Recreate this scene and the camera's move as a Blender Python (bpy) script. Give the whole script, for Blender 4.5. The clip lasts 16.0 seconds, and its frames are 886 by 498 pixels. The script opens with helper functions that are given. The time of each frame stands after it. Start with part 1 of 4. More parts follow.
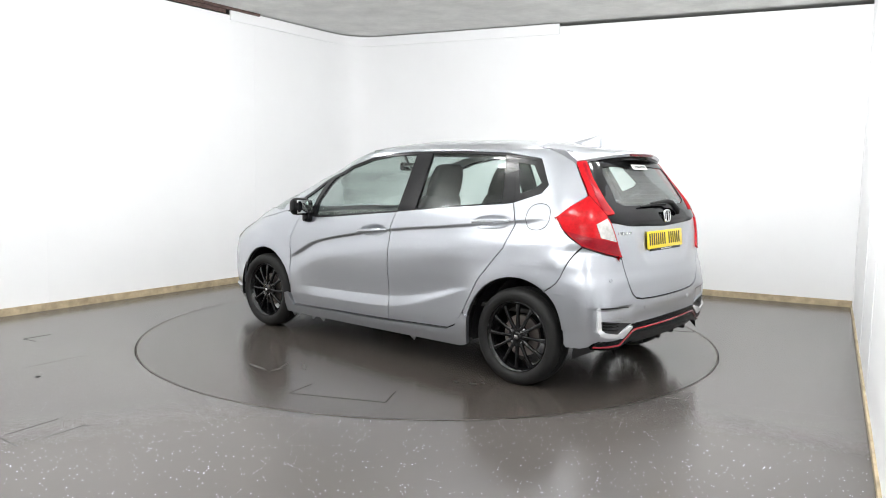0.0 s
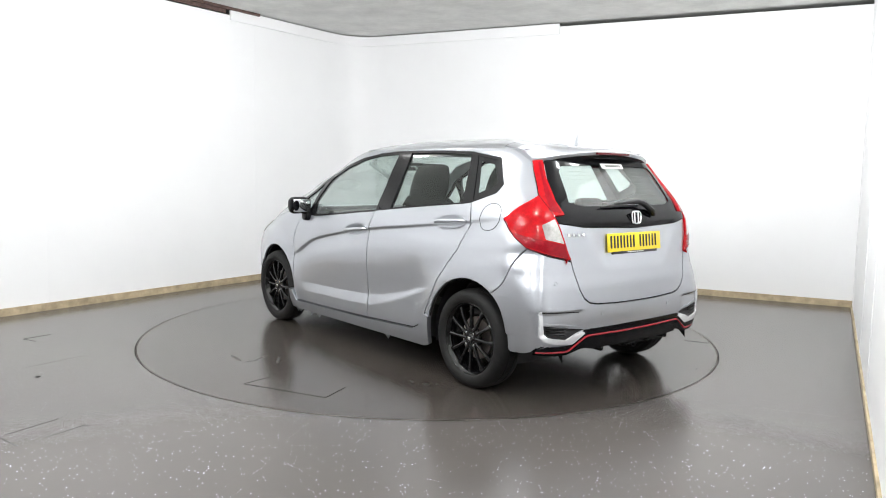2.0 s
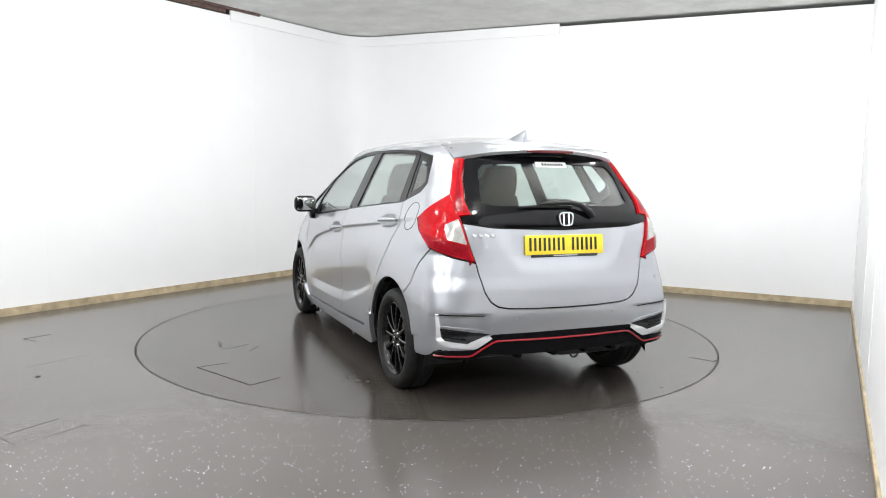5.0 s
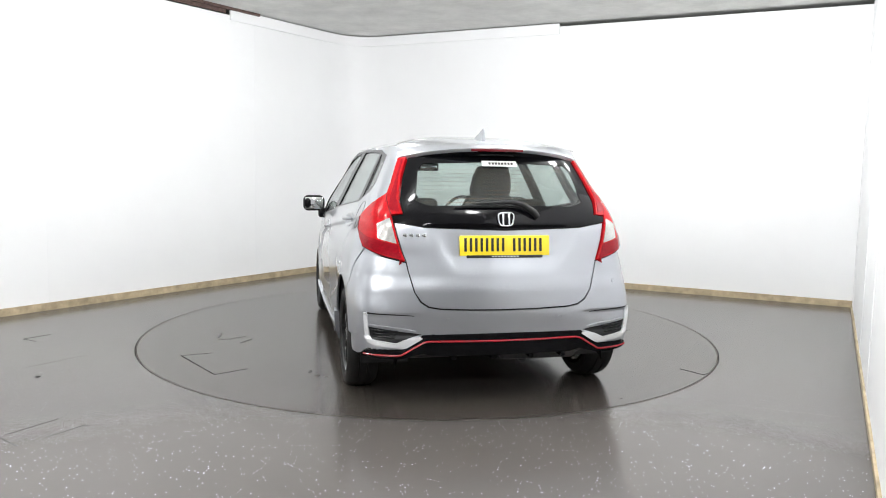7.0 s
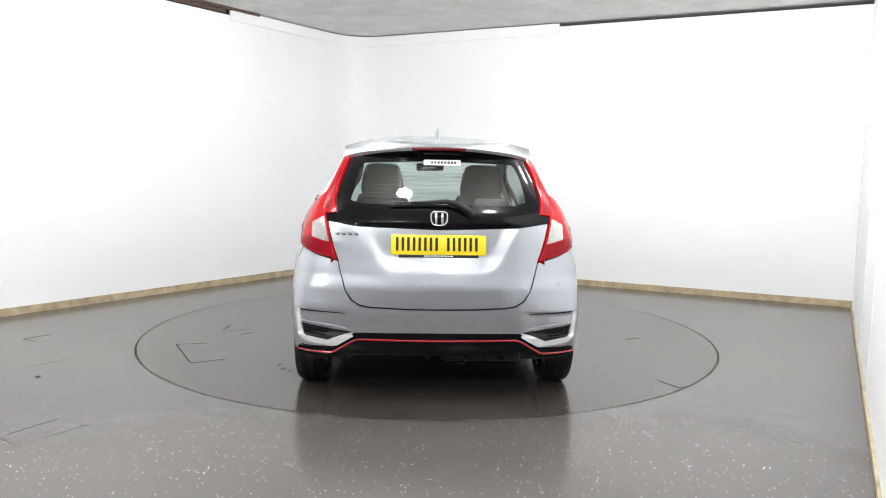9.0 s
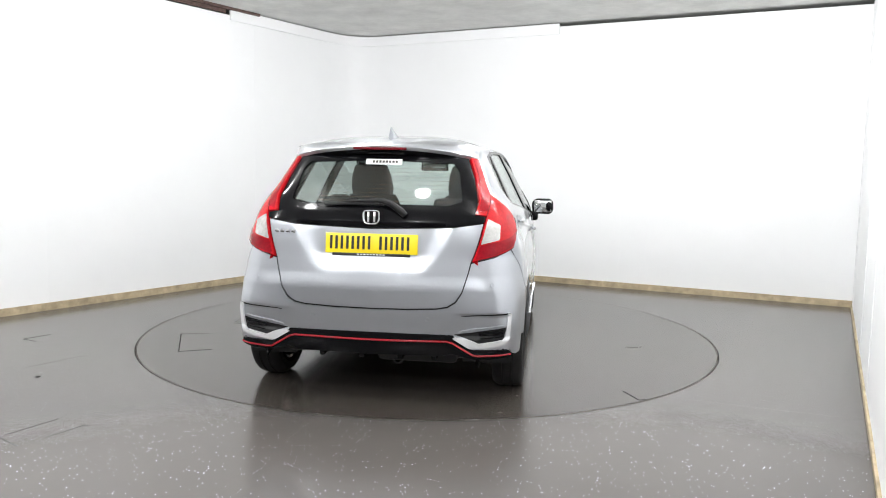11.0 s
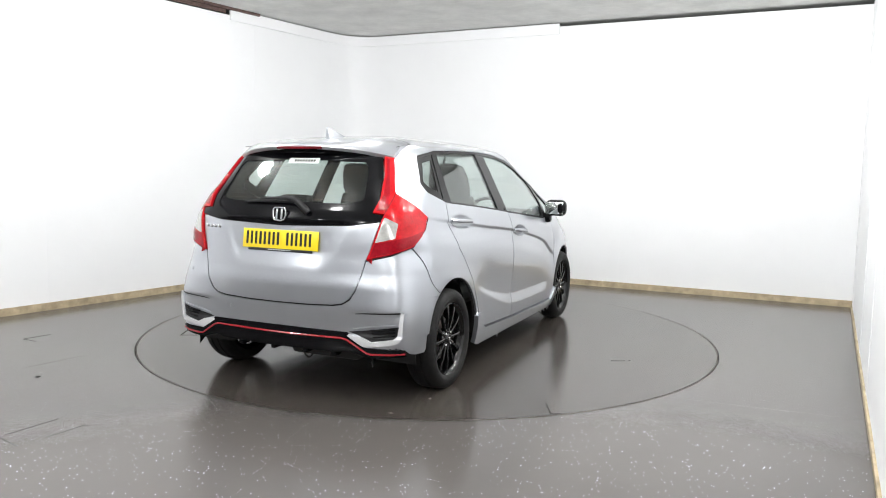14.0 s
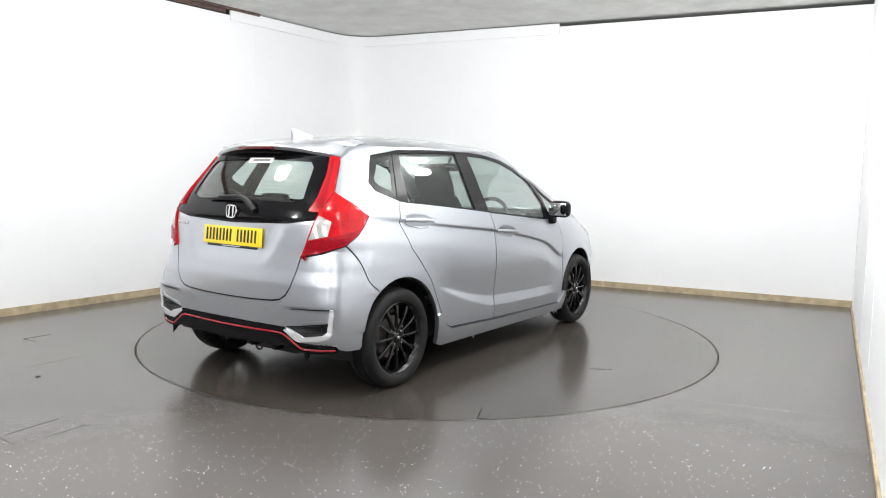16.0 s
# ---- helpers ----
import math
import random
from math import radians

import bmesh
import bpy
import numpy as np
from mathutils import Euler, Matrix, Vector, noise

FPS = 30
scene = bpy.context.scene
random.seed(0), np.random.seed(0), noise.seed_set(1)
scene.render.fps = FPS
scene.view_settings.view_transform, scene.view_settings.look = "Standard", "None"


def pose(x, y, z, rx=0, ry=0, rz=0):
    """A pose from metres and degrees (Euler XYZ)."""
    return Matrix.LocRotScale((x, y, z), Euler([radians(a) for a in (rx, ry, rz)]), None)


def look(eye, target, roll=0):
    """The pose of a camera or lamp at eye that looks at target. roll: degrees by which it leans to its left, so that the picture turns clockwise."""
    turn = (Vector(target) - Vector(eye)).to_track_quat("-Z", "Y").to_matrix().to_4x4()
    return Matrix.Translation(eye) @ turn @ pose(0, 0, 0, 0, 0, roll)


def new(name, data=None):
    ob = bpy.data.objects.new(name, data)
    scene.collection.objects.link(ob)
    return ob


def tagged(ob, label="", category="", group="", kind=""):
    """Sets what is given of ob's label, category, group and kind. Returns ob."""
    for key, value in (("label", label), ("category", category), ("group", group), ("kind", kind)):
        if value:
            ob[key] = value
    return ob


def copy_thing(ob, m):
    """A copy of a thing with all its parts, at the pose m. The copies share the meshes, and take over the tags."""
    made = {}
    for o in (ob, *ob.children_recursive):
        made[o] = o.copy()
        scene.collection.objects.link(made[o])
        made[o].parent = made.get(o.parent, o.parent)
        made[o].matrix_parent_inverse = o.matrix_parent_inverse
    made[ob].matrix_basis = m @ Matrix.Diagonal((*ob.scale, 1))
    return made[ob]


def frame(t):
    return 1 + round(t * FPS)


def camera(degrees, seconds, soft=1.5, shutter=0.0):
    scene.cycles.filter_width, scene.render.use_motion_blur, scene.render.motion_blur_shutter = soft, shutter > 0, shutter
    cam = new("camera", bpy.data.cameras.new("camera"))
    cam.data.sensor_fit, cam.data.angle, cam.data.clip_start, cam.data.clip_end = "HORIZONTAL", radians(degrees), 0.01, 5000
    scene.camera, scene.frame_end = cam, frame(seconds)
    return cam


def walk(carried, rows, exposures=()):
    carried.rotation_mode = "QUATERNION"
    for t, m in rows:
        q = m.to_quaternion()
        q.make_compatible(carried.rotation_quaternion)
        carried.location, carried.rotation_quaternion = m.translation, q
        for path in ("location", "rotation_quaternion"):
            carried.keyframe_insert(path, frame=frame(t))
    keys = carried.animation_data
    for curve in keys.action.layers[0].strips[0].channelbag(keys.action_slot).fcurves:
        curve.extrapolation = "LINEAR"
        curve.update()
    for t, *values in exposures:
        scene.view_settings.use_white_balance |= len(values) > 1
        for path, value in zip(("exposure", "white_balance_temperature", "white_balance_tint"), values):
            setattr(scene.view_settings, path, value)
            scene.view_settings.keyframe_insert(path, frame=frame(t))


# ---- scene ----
cam = camera(61.62, 16.0, soft=1.0)
EYE = (0.0, -6.064, 1.307)
CAM = look(EYE, (0.1694, 3.8807, 0.2740), 0.98)
walk(cam, [(0.0, CAM), (16.0, CAM)])

# ---- light: a closed showroom lit by ceiling downlights out of view ----
world = bpy.data.worlds.new("world")
world.use_nodes = True
world.node_tree.nodes["Background"].inputs[0].default_value = (0.9, 0.95, 1.0, 1)
world.node_tree.nodes["Background"].inputs[1].default_value = 0.05
scene.world = world
scene.view_settings.exposure = 0.0
LAMP_POWER = 43.0
# Layout is made up; forward and right-hand lamps were added to brighten the walls.
LAMPS = [(-1.9, 0.2), (-0.6, 0.5), (0.8, 0.5), (2.3, 0.0), (2.3, -1.1), (-2.6, -1.3), (-1.0, -1.2), (0.9, -1.2), (1.7, -1.7), (-3.6, -2.9), (-2.0, -2.8),
         (-0.3, -2.8), (0.9, -3.2), (-4.3, -4.8), (-2.4, -4.8), (-0.6, -4.8), (-4.2, -7.0), (-1.6, -7.0), (0.9, -7.0)]


# ---- materials ----
def mat(name, color, rough=0.5, metal=0.0, coat=0.0, spec=0.5, bump=0.0, scale=60.0, vary=0.0, vscale=3.0, rvary=0.0):
    m = bpy.data.materials.new(name)
    m.use_nodes = True
    nt = m.node_tree
    b = nt.nodes["Principled BSDF"]
    b.inputs["Base Color"].default_value = (*color, 1)
    b.inputs["Roughness"].default_value = rough
    b.inputs["Metallic"].default_value = metal
    b.inputs["Coat Weight"].default_value = coat
    b.inputs["Coat Roughness"].default_value = 0.03
    b.inputs["Specular IOR Level"].default_value = spec
    tc = nt.nodes.new("ShaderNodeTexCoord")
    if vary or rvary:
        n1 = nt.nodes.new("ShaderNodeTexNoise")
        n1.inputs["Scale"].default_value = vscale
        n1.inputs["Detail"].default_value = 8
        n1.inputs["Roughness"].default_value = 0.65
        nt.links.new(tc.outputs["Object"], n1.inputs["Vector"])
        if vary:
            r = nt.nodes.new("ShaderNodeValToRGB")
            r.color_ramp.elements[0].position, r.color_ramp.elements[1].position = 0.3, 0.7
            r.color_ramp.elements[0].color = (*[c * (1 - vary) for c in color], 1)
            r.color_ramp.elements[1].color = (*[min(1, c * (1 + vary)) for c in color], 1)
            nt.links.new(n1.outputs["Fac"], r.inputs["Fac"])
            nt.links.new(r.outputs["Color"], b.inputs["Base Color"])
        if rvary:
            mr = nt.nodes.new("ShaderNodeMapRange")
            mr.inputs["From Min"].default_value, mr.inputs["From Max"].default_value = 0.3, 0.7
            mr.inputs["To Min"].default_value, mr.inputs["To Max"].default_value = rough - rvary, rough + rvary
            nt.links.new(n1.outputs["Fac"], mr.inputs["Value"])
            nt.links.new(mr.outputs["Result"], b.inputs["Roughness"])
    if bump:
        n2 = nt.nodes.new("ShaderNodeTexNoise")
        n2.inputs["Scale"].default_value = scale
        n2.inputs["Detail"].default_value = 6
        nt.links.new(tc.outputs["Object"], n2.inputs["Vector"])
        bp = nt.nodes.new("ShaderNodeBump")
        bp.inputs["Strength"].default_value = bump
        bp.inputs["Distance"].default_value = 0.01
        nt.links.new(n2.outputs["Fac"], bp.inputs["Height"])
        nt.links.new(bp.outputs["Normal"], b.inputs["Normal"])
    return m


def glass(name, tint, gloss=1.0, ior=1.5):
    m = bpy.data.materials.new(name)
    m.use_nodes = True
    nt = m.node_tree
    nt.nodes.remove(nt.nodes["Principled BSDF"])
    out = nt.nodes["Material Output"]
    tr = nt.nodes.new("ShaderNodeBsdfTransparent")
    tr.inputs["Color"].default_value = (*tint, 1)
    gl = nt.nodes.new("ShaderNodeBsdfGlossy")
    gl.inputs["Roughness"].default_value = 0.01
    gl.inputs["Color"].default_value = (gloss, gloss, gloss, 1)
    lw = nt.nodes.new("ShaderNodeLayerWeight")
    lw.inputs["Blend"].default_value = 0.5
    pw = nt.nodes.new("ShaderNodeMath")
    pw.operation = "POWER"
    pw.inputs[1].default_value = 3.4
    nt.links.new(lw.outputs["Facing"], pw.inputs[0])
    fr = nt.nodes.new("ShaderNodeMath")
    fr.operation = "MULTIPLY_ADD"
    fr.inputs[1].default_value, fr.inputs[2].default_value = 0.75, 0.03
    nt.links.new(pw.outputs[0], fr.inputs[0])
    mx = nt.nodes.new("ShaderNodeMixShader")
    nt.links.new(fr.outputs[0], mx.inputs[0])
    nt.links.new(tr.outputs[0], mx.inputs[1])
    nt.links.new(gl.outputs[0], mx.inputs[2])
    nt.links.new(mx.outputs[0], out.inputs[0])
    return m


def floor_mat(name, color, rough, speckle=0.0):
    """Grey resin floor: cloudy tone, scuffs, and fine pale flecks."""
    m = mat(name, color, rough, vary=0.05, vscale=0.9, bump=0.02, scale=240, spec=0.5)
    nt = m.node_tree
    b = nt.nodes["Principled BSDF"]
    src = b.inputs["Base Color"].links[0].from_socket
    tc = [n for n in nt.nodes if n.type == "TEX_COORD"][0]
    vo = nt.nodes.new("ShaderNodeTexVoronoi")
    vo.inputs["Scale"].default_value = 76.0
    nt.links.new(tc.outputs["Object"], vo.inputs["Vector"])
    th = nt.nodes.new("ShaderNodeMath")
    th.operation = "LESS_THAN"
    th.inputs[1].default_value = 0.19
    nt.links.new(vo.outputs["Distance"], th.inputs[0])
    wn = nt.nodes.new("ShaderNodeTexWhiteNoise")
    nt.links.new(vo.outputs["Position"], wn.inputs["Vector"])
    t2 = nt.nodes.new("ShaderNodeMath")
    t2.operation = "GREATER_THAN"
    t2.inputs[1].default_value = 0.86
    nt.links.new(wn.outputs["Value"], t2.inputs[0])
    mu = nt.nodes.new("ShaderNodeMath")
    mu.operation = "MULTIPLY"
    nt.links.new(th.outputs[0], mu.inputs[0])
    nt.links.new(t2.outputs[0], mu.inputs[1])
    m2 = nt.nodes.new("ShaderNodeMath")
    m2.operation = "MULTIPLY"
    m2.inputs[1].default_value = speckle
    nt.links.new(mu.outputs[0], m2.inputs[0])
    mx = nt.nodes.new("ShaderNodeMix")
    mx.data_type = "RGBA"
    nt.links.new(m2.outputs[0], mx.inputs["Factor"])
    nt.links.new(src, mx.inputs["A"])
    mx.inputs["B"].default_value = (0.82, 0.82, 0.92, 1)
    nt.links.new(mx.outputs["Result"], b.inputs["Base Color"])
    return m


M_FLOOR = floor_mat("grey_resin_floor", (0.091, 0.083, 0.077), 0.19, 0.85)
M_DISC = floor_mat("grey_turntable_vinyl", (0.057, 0.049, 0.043), 0.18, 0.03)
M_GAP = mat("dark_gap", (0.012, 0.011, 0.01), 0.8)
M_WALL = mat("white_wall_paint", (0.87, 0.875, 0.88), 0.55, vary=0.015, vscale=1.5, bump=0.03, scale=30)
M_BACKWALL = mat("unseen_wall_grey", (0.40, 0.40, 0.40), 0.6, vary=0.03, vscale=1.5, bump=0.03, scale=30)
M_CEIL = mat("concrete_ceiling", (0.74, 0.74, 0.72), 0.8, vary=0.14, vscale=2.6, bump=0.35, scale=12)
M_BEAM = mat("rusty_beam", (0.10, 0.06, 0.05), 0.7, vary=0.6, vscale=25)
M_SKIRT = mat("worn_wood_skirting", (0.42, 0.34, 0.22), 0.6, vary=0.35, vscale=9, bump=0.2, scale=40)
M_PAINT = mat("silver_metallic_paint", (0.472, 0.492, 0.530), 0.30, metal=0.88, coat=1.0, vary=0.025, vscale=700)
M_BLACK = mat("gloss_black_plastic", (0.004, 0.004, 0.005), 0.06, spec=0.18)
M_TRIM = mat("matt_black_plastic", (0.009, 0.009, 0.010), 0.42, spec=0.3, bump=0.08, scale=500)
M_PILLAR = mat("black_pillar_film", (0.010, 0.010, 0.011), 0.2, spec=0.3)
M_RUBBER = mat("tyre_rubber", (0.011, 0.0108, 0.0108), 0.6, spec=0.25, vary=0.25, vscale=18, bump=0.15, scale=220)
M_RIM = mat("gloss_black_alloy", (0.004, 0.004, 0.0045), 0.12, spec=0.5)
M_CHROME = mat("chrome", (0.78, 0.79, 0.80), 0.07, metal=1.0)
M_STEEL = mat("brake_steel", (0.30, 0.27, 0.25), 0.35, metal=1.0, vary=0.2, vscale=20)
M_RED = mat("red_lamp_lens", (0.42, 0.006, 0.010), 0.09, coat=0.0, spec=0.22, vary=0.22, vscale=55, bump=0.06, scale=110)
M_DEEPRED = mat("deep_red_lens", (0.26, 0.003, 0.010), 0.10, coat=0.0, spec=0.25, vary=0.25, vscale=90, bump=0.12, scale=160)
# Lighter than the body paint: the blade's bright reflection is put into its colour.
M_BLADE = mat("silver_paint_lightened", (0.74, 0.75, 0.77), 0.24, metal=0.25, coat=1.0)
M_DARKRED = mat("dark_red_lens", (0.10, 0.002, 0.006), 0.1)
M_CLEAR = mat("clear_lamp_lens", (0.50, 0.485, 0.47), 0.12, metal=0.35, coat=1.0, vary=0.22, vscale=40)
M_STRIPE = mat("red_stripe", (0.30, 0.006, 0.014), 0.2, coat=0.4)
M_PLATE = mat("yellow_plate", (0.88, 0.66, 0.015), 0.30, coat=0.3)
M_INK = mat("black_ink", (0.012, 0.012, 0.012), 0.4)
M_WHITE = mat("white_vinyl", (0.80, 0.80, 0.80), 0.4)
M_LINER = mat("dark_cabin_lining", (0.045, 0.044, 0.043), 0.75, vary=0.2, vscale=12)
M_HEADLINER = mat("grey_headlining", (0.30, 0.29, 0.28), 0.85, bump=0.05, scale=300)
M_SEAT = mat("black_seat_cloth", (0.022, 0.021, 0.022), 0.85, vary=0.3, vscale=120, bump=0.2, scale=400)
M_GLASS = glass("window_glass", (0.90, 0.945, 0.93), 0.9)
M_SCUFF = mat("dark_scuff", (0.042, 0.038, 0.034), 0.35)
M_PALE = mat("pale_joint", (0.16, 0.16, 0.16), 0.4)
M_HEATER = mat("heater_wire", (0.30, 0.16, 0.09), 0.5)
M_MIRROR = mat("mirror_glass", (0.85, 0.87, 0.88), 0.02, metal=1.0)
M_ENGINE = mat("underbody_black", (0.010, 0.010, 0.010), 0.7)


def emitter(name, strength):
    m = bpy.data.materials.new(name)
    m.use_nodes = True
    b = m.node_tree.nodes["Principled BSDF"]
    b.inputs["Base Color"].default_value = (0.9, 0.9, 0.9, 1)
    b.inputs["Emission Color"].default_value = (1.0, 0.99, 0.97, 1)
    b.inputs["Emission Strength"].default_value = strength
    return m


M_LAMP = emitter("led_diffuser", 9.0)


# ---- helpers for meshes ----
def link(name, bm, material, parent=None, label="", smooth=True, sharp=35):
    me = bpy.data.meshes.new(name)
    bm.normal_update()
    bm.to_mesh(me)
    bm.free()
    for m in (material if isinstance(material, (list, tuple)) else [material]):
        me.materials.append(m)
    if smooth:
        me.polygons.foreach_set("use_smooth", [True] * len(me.polygons))
        if sharp:
            me.set_sharp_from_angle(angle=radians(sharp))
    ob = new(name, me)
    if parent:
        ob.parent = parent
    if label:
        tagged(ob, label=label)
    return ob


part = link


def add_box(bm, c, s, m=None, bev=0.0, seg=2):
    r = bmesh.ops.create_cube(bm, size=1.0)
    vs = r["verts"]
    bmesh.ops.scale(bm, vec=s, verts=vs)
    if bev:
        es = list({e for v in vs for e in v.link_edges})
        r2 = bmesh.ops.bevel(bm, geom=es, offset=bev, segments=seg, affect="EDGES", profile=0.5)
        vs = list({v for f in r2["faces"] for v in f.verts} | {v for v in vs if v.is_valid})
    if m is not None:
        bmesh.ops.transform(bm, matrix=m, verts=vs)
    bmesh.ops.translate(bm, vec=c, verts=vs)
    return vs


def prism(bm, pts, z0, z1):
    """Upright prism over a plan polygon."""
    lo = [bm.verts.new((x, y, z0)) for x, y in pts]
    hi = [bm.verts.new((x, y, z1)) for x, y in pts]
    n = len(pts)
    bm.faces.new(lo[::-1])
    bm.faces.new(hi)
    for i in range(n):
        bm.faces.new((lo[i], lo[(i + 1) % n], hi[(i + 1) % n], hi[i]))
    bmesh.ops.recalc_face_normals(bm, faces=bm.faces)


def tube(bm, pts, r, seg=8):
    """Round bar along points."""
    rings = []
    pts = [Vector(p) for p in pts]
    for i, p in enumerate(pts):
        d = (pts[min(i + 1, len(pts) - 1)] - pts[max(i - 1, 0)]).normalized()
        a = d.orthogonal().normalized() if not rings else (rings[-1][1] - rings[-1][1].dot(d) * d).normalized()
        b = d.cross(a)
        rr = r[i] if isinstance(r, (list, tuple)) else r
        rings.append(([bm.verts.new(p + rr * (math.cos(k * math.tau / seg) * a + math.sin(k * math.tau / seg) * b)) for k in range(seg)], a))
    for (q, _), (w, _) in zip(rings, rings[1:]):
        for k in range(seg):
            bm.faces.new((q[k], q[(k + 1) % seg], w[(k + 1) % seg], w[k]))
    bm.faces.new(rings[0][0][::-1])
    bm.faces.new(rings[-1][0])
    bmesh.ops.recalc_face_normals(bm, faces=bm.faces)


def lathe(bm, prof, seg=48, axis="x", m=None):
    """Surface of revolution of (radius, along) points about x or z."""
    rings = []
    for r, h in prof:
        ring = []
        for k in range(seg):
            a = k * math.tau / seg
            p = (h, r * math.cos(a), r * math.sin(a)) if axis == "x" else (r * math.cos(a), r * math.sin(a), h)
            ring.append(bm.verts.new(m @ Vector(p) if m else p))
        rings.append(ring)
    for q, w in zip(rings, rings[1:]):
        for k in range(seg):
            bm.faces.new((q[k], q[(k + 1) % seg], w[(k + 1) % seg], w[k]))
    bmesh.ops.recalc_face_normals(bm, faces=bm.faces)


# ---- the room ----
RC = 2.26                                   # turntable radius
CORNER = Vector((-1.05, 4.10))
LEFT_A = Vector((-6.05, -3.06))
RIGHT_A = Vector((4.32, 1.37))
RIGHT_B = Vector((1.40, -4.02))
dl = (LEFT_A - CORNER).normalized()
dr = (RIGHT_A - CORNER).normalized()
# rounded far corner
T_CUT = 0.50
bend = []
for k in range(13):
    s = k / 12
    a, b, c = CORNER + dl * T_CUT, CORNER, CORNER + dr * T_CUT
    bend.append(a * (1 - s) ** 2 + b * 2 * s * (1 - s) + c * s * s)


def wall_strip(name, path, z0, z1, thick, material, label, group=""):
    """Wall along a plan path, thickness outwards (to the right of the way)."""
    bm = bmesh.new()
    outer = []
    for i, p in enumerate(path):
        d = (path[min(i + 1, len(path) - 1)] - path[max(i - 1, 0)]).normalized()
        outer.append(p + Vector((-d.y, d.x)) * thick)
    prism(bm, [tuple(p) for p in path] + [tuple(p) for p in outer[::-1]], z0, z1)
    return tagged(link(name, bm, material, sharp=40), label, "wall" if "wall" in name else "trim", group, "structure")


def outline(p, q, n=2):
    return [p.lerp(q, k / (n - 1)) for k in range(n)]


left_path = outline(LEFT_A, CORNER + dl * T_CUT, 8)
back_path = outline(CORNER + dr * T_CUT, RIGHT_A, 8)
WT = 2.985
wall_strip("wall_west", left_path, 0, WT, 0.12, M_WALL, "smooth white painted studio wall panels")
wall_strip("wall_corner", bend, 0, WT, 0.12, M_WALL, "white curved studio wall corner")
wall_strip("wall_north", back_path, 0, WT + 0.034, 0.12, M_WALL, "smooth white painted studio wall")
RB = [RIGHT_A, RIGHT_B]
wall_strip("wall_east", RB, 0, 3.1, 0.12, M_WALL, "white painted studio side wall with panel joints")
# Unseen walls added behind the camera; their grey darkens reflections in the car.
REST = [RIGHT_B, Vector((2.2, -5.2)), Vector((2.2, -9.0)), Vector((-6.6, -9.0)), LEFT_A]
for i, nm in enumerate(("wall_south_east", "wall_side", "wall_south", "wall_south_west")):
    wall_strip(nm, [REST[i], REST[i + 1]], 0, 3.1, 0.12, M_BACKWALL, "plain grey closing wall, added out of view")


def skirting(name, path, h, t, top_label):
    bm = bmesh.new()
    inner = []
    for i, p in enumerate(path):
        d = (path[min(i + 1, len(path) - 1)] - path[max(i - 1, 0)]).normalized()
        inner.append(p + Vector((d.y, -d.x)) * t)
    prism(bm, [tuple(p) for p in inner] + [tuple(p) for p in path[::-1]], 0.0, h)
    return tagged(link(name, bm, M_SKIRT, smooth=False), top_label, "skirting", "", "structure")


full = left_path + bend[1:] + back_path[1:]
skirting("baseboard", full, 0.066, 0.025, "worn pale wooden skirting with brown stains")
skirting("baseboard_east", [RIGHT_A + (RIGHT_B - RIGHT_A).normalized() * 0.03, RIGHT_B], 0.035, 0.014, "thin yellowed sealant strip along the wall")
# upper trim boards in the far corner
upper = [CORNER + dl * s for s in (2.10, 1.2, T_CUT)] + bend[1:] + [CORNER + dr * s for s in (1.2, 2.0, 2.83)]


def trim_board(name, path, z0, z1, t, material, label):
    bm = bmesh.new()
    inner = []
    for i, p in enumerate(path):
        d = (path[min(i + 1, len(path) - 1)] - path[max(i - 1, 0)]).normalized()
        inner.append(p + Vector((d.y, -d.x)) * t)
    prism(bm, [tuple(p) for p in inner] + [tuple(p) for p in path[::-1]], z0, z1)
    return tagged(link(name, bm, material, sharp=40), label, "trim", "", "structure")


trim_board("trim", upper, 2.930, 3.050, 0.022, M_WALL, "white curved cover strip at the top of the wall")

for nm, a0, a1, t0, zz in (("roof_beam", 2.16, 6.5, 0.01, 2.995), ("roof_beam", 1.7, 6.5, 0.05, 3.035)):
    trim_board(nm, [CORNER + dl * a1, CORNER + dl * a0], zz, 3.068, t0, M_BEAM, "rusty brown steel edge above the wall")
# joint strips of the side wall
de = (RIGHT_B - RIGHT_A).normalized()
for dist in (0.35, 2.4, 3.6):
    p = RIGHT_A + de * dist
    trim_board("wall_joint", [p, p + de * 0.05], 0.04, 3.07, 0.004, M_WALL, "white cover strip over a wall joint")

# fine joints of the plaster boards
for org, dd, dist in ((CORNER, dr, 3.62), (CORNER, dl, 1.75), (CORNER, dl, 4.2)):
    p = org + dd * dist
    trim_board("wall_joint", [p, p + (dd if dd is dr else -dd) * 0.006], 0.08, 2.95, 0.0015, M_WALL, "fine filled joint between wall boards")

# ceiling slab of the whole room
bm = bmesh.new()
big = [(-9, -10), (6, -10), (6, 6.5), (-9, 6.5)]
prism(bm, big, 3.062, 3.25)
tagged(link("ceiling", bm, M_CEIL, smooth=False), "bare grey concrete ceiling slab", "ceiling", "", "structure")

# floor sheet with the round opening, and the gap's bottom
bm = bmesh.new()
N = 128
inner = [bm.verts.new((RC * math.cos(k * math.tau / N), RC * math.sin(k * math.tau / N), 0)) for k in range(N)]
lower = [bm.verts.new((v.co.x, v.co.y, -0.05)) for v in inner]
outer = [bm.verts.new((14 * math.cos(k * math.tau / N), 14 * math.sin(k * math.tau / N), 0)) for k in range(N)]
for k in range(N):
    j = (k + 1) % N
    bm.faces.new((inner[k], outer[k], outer[j], inner[j]))
    bm.faces.new((inner[k], inner[j], lower[j], lower[k]))
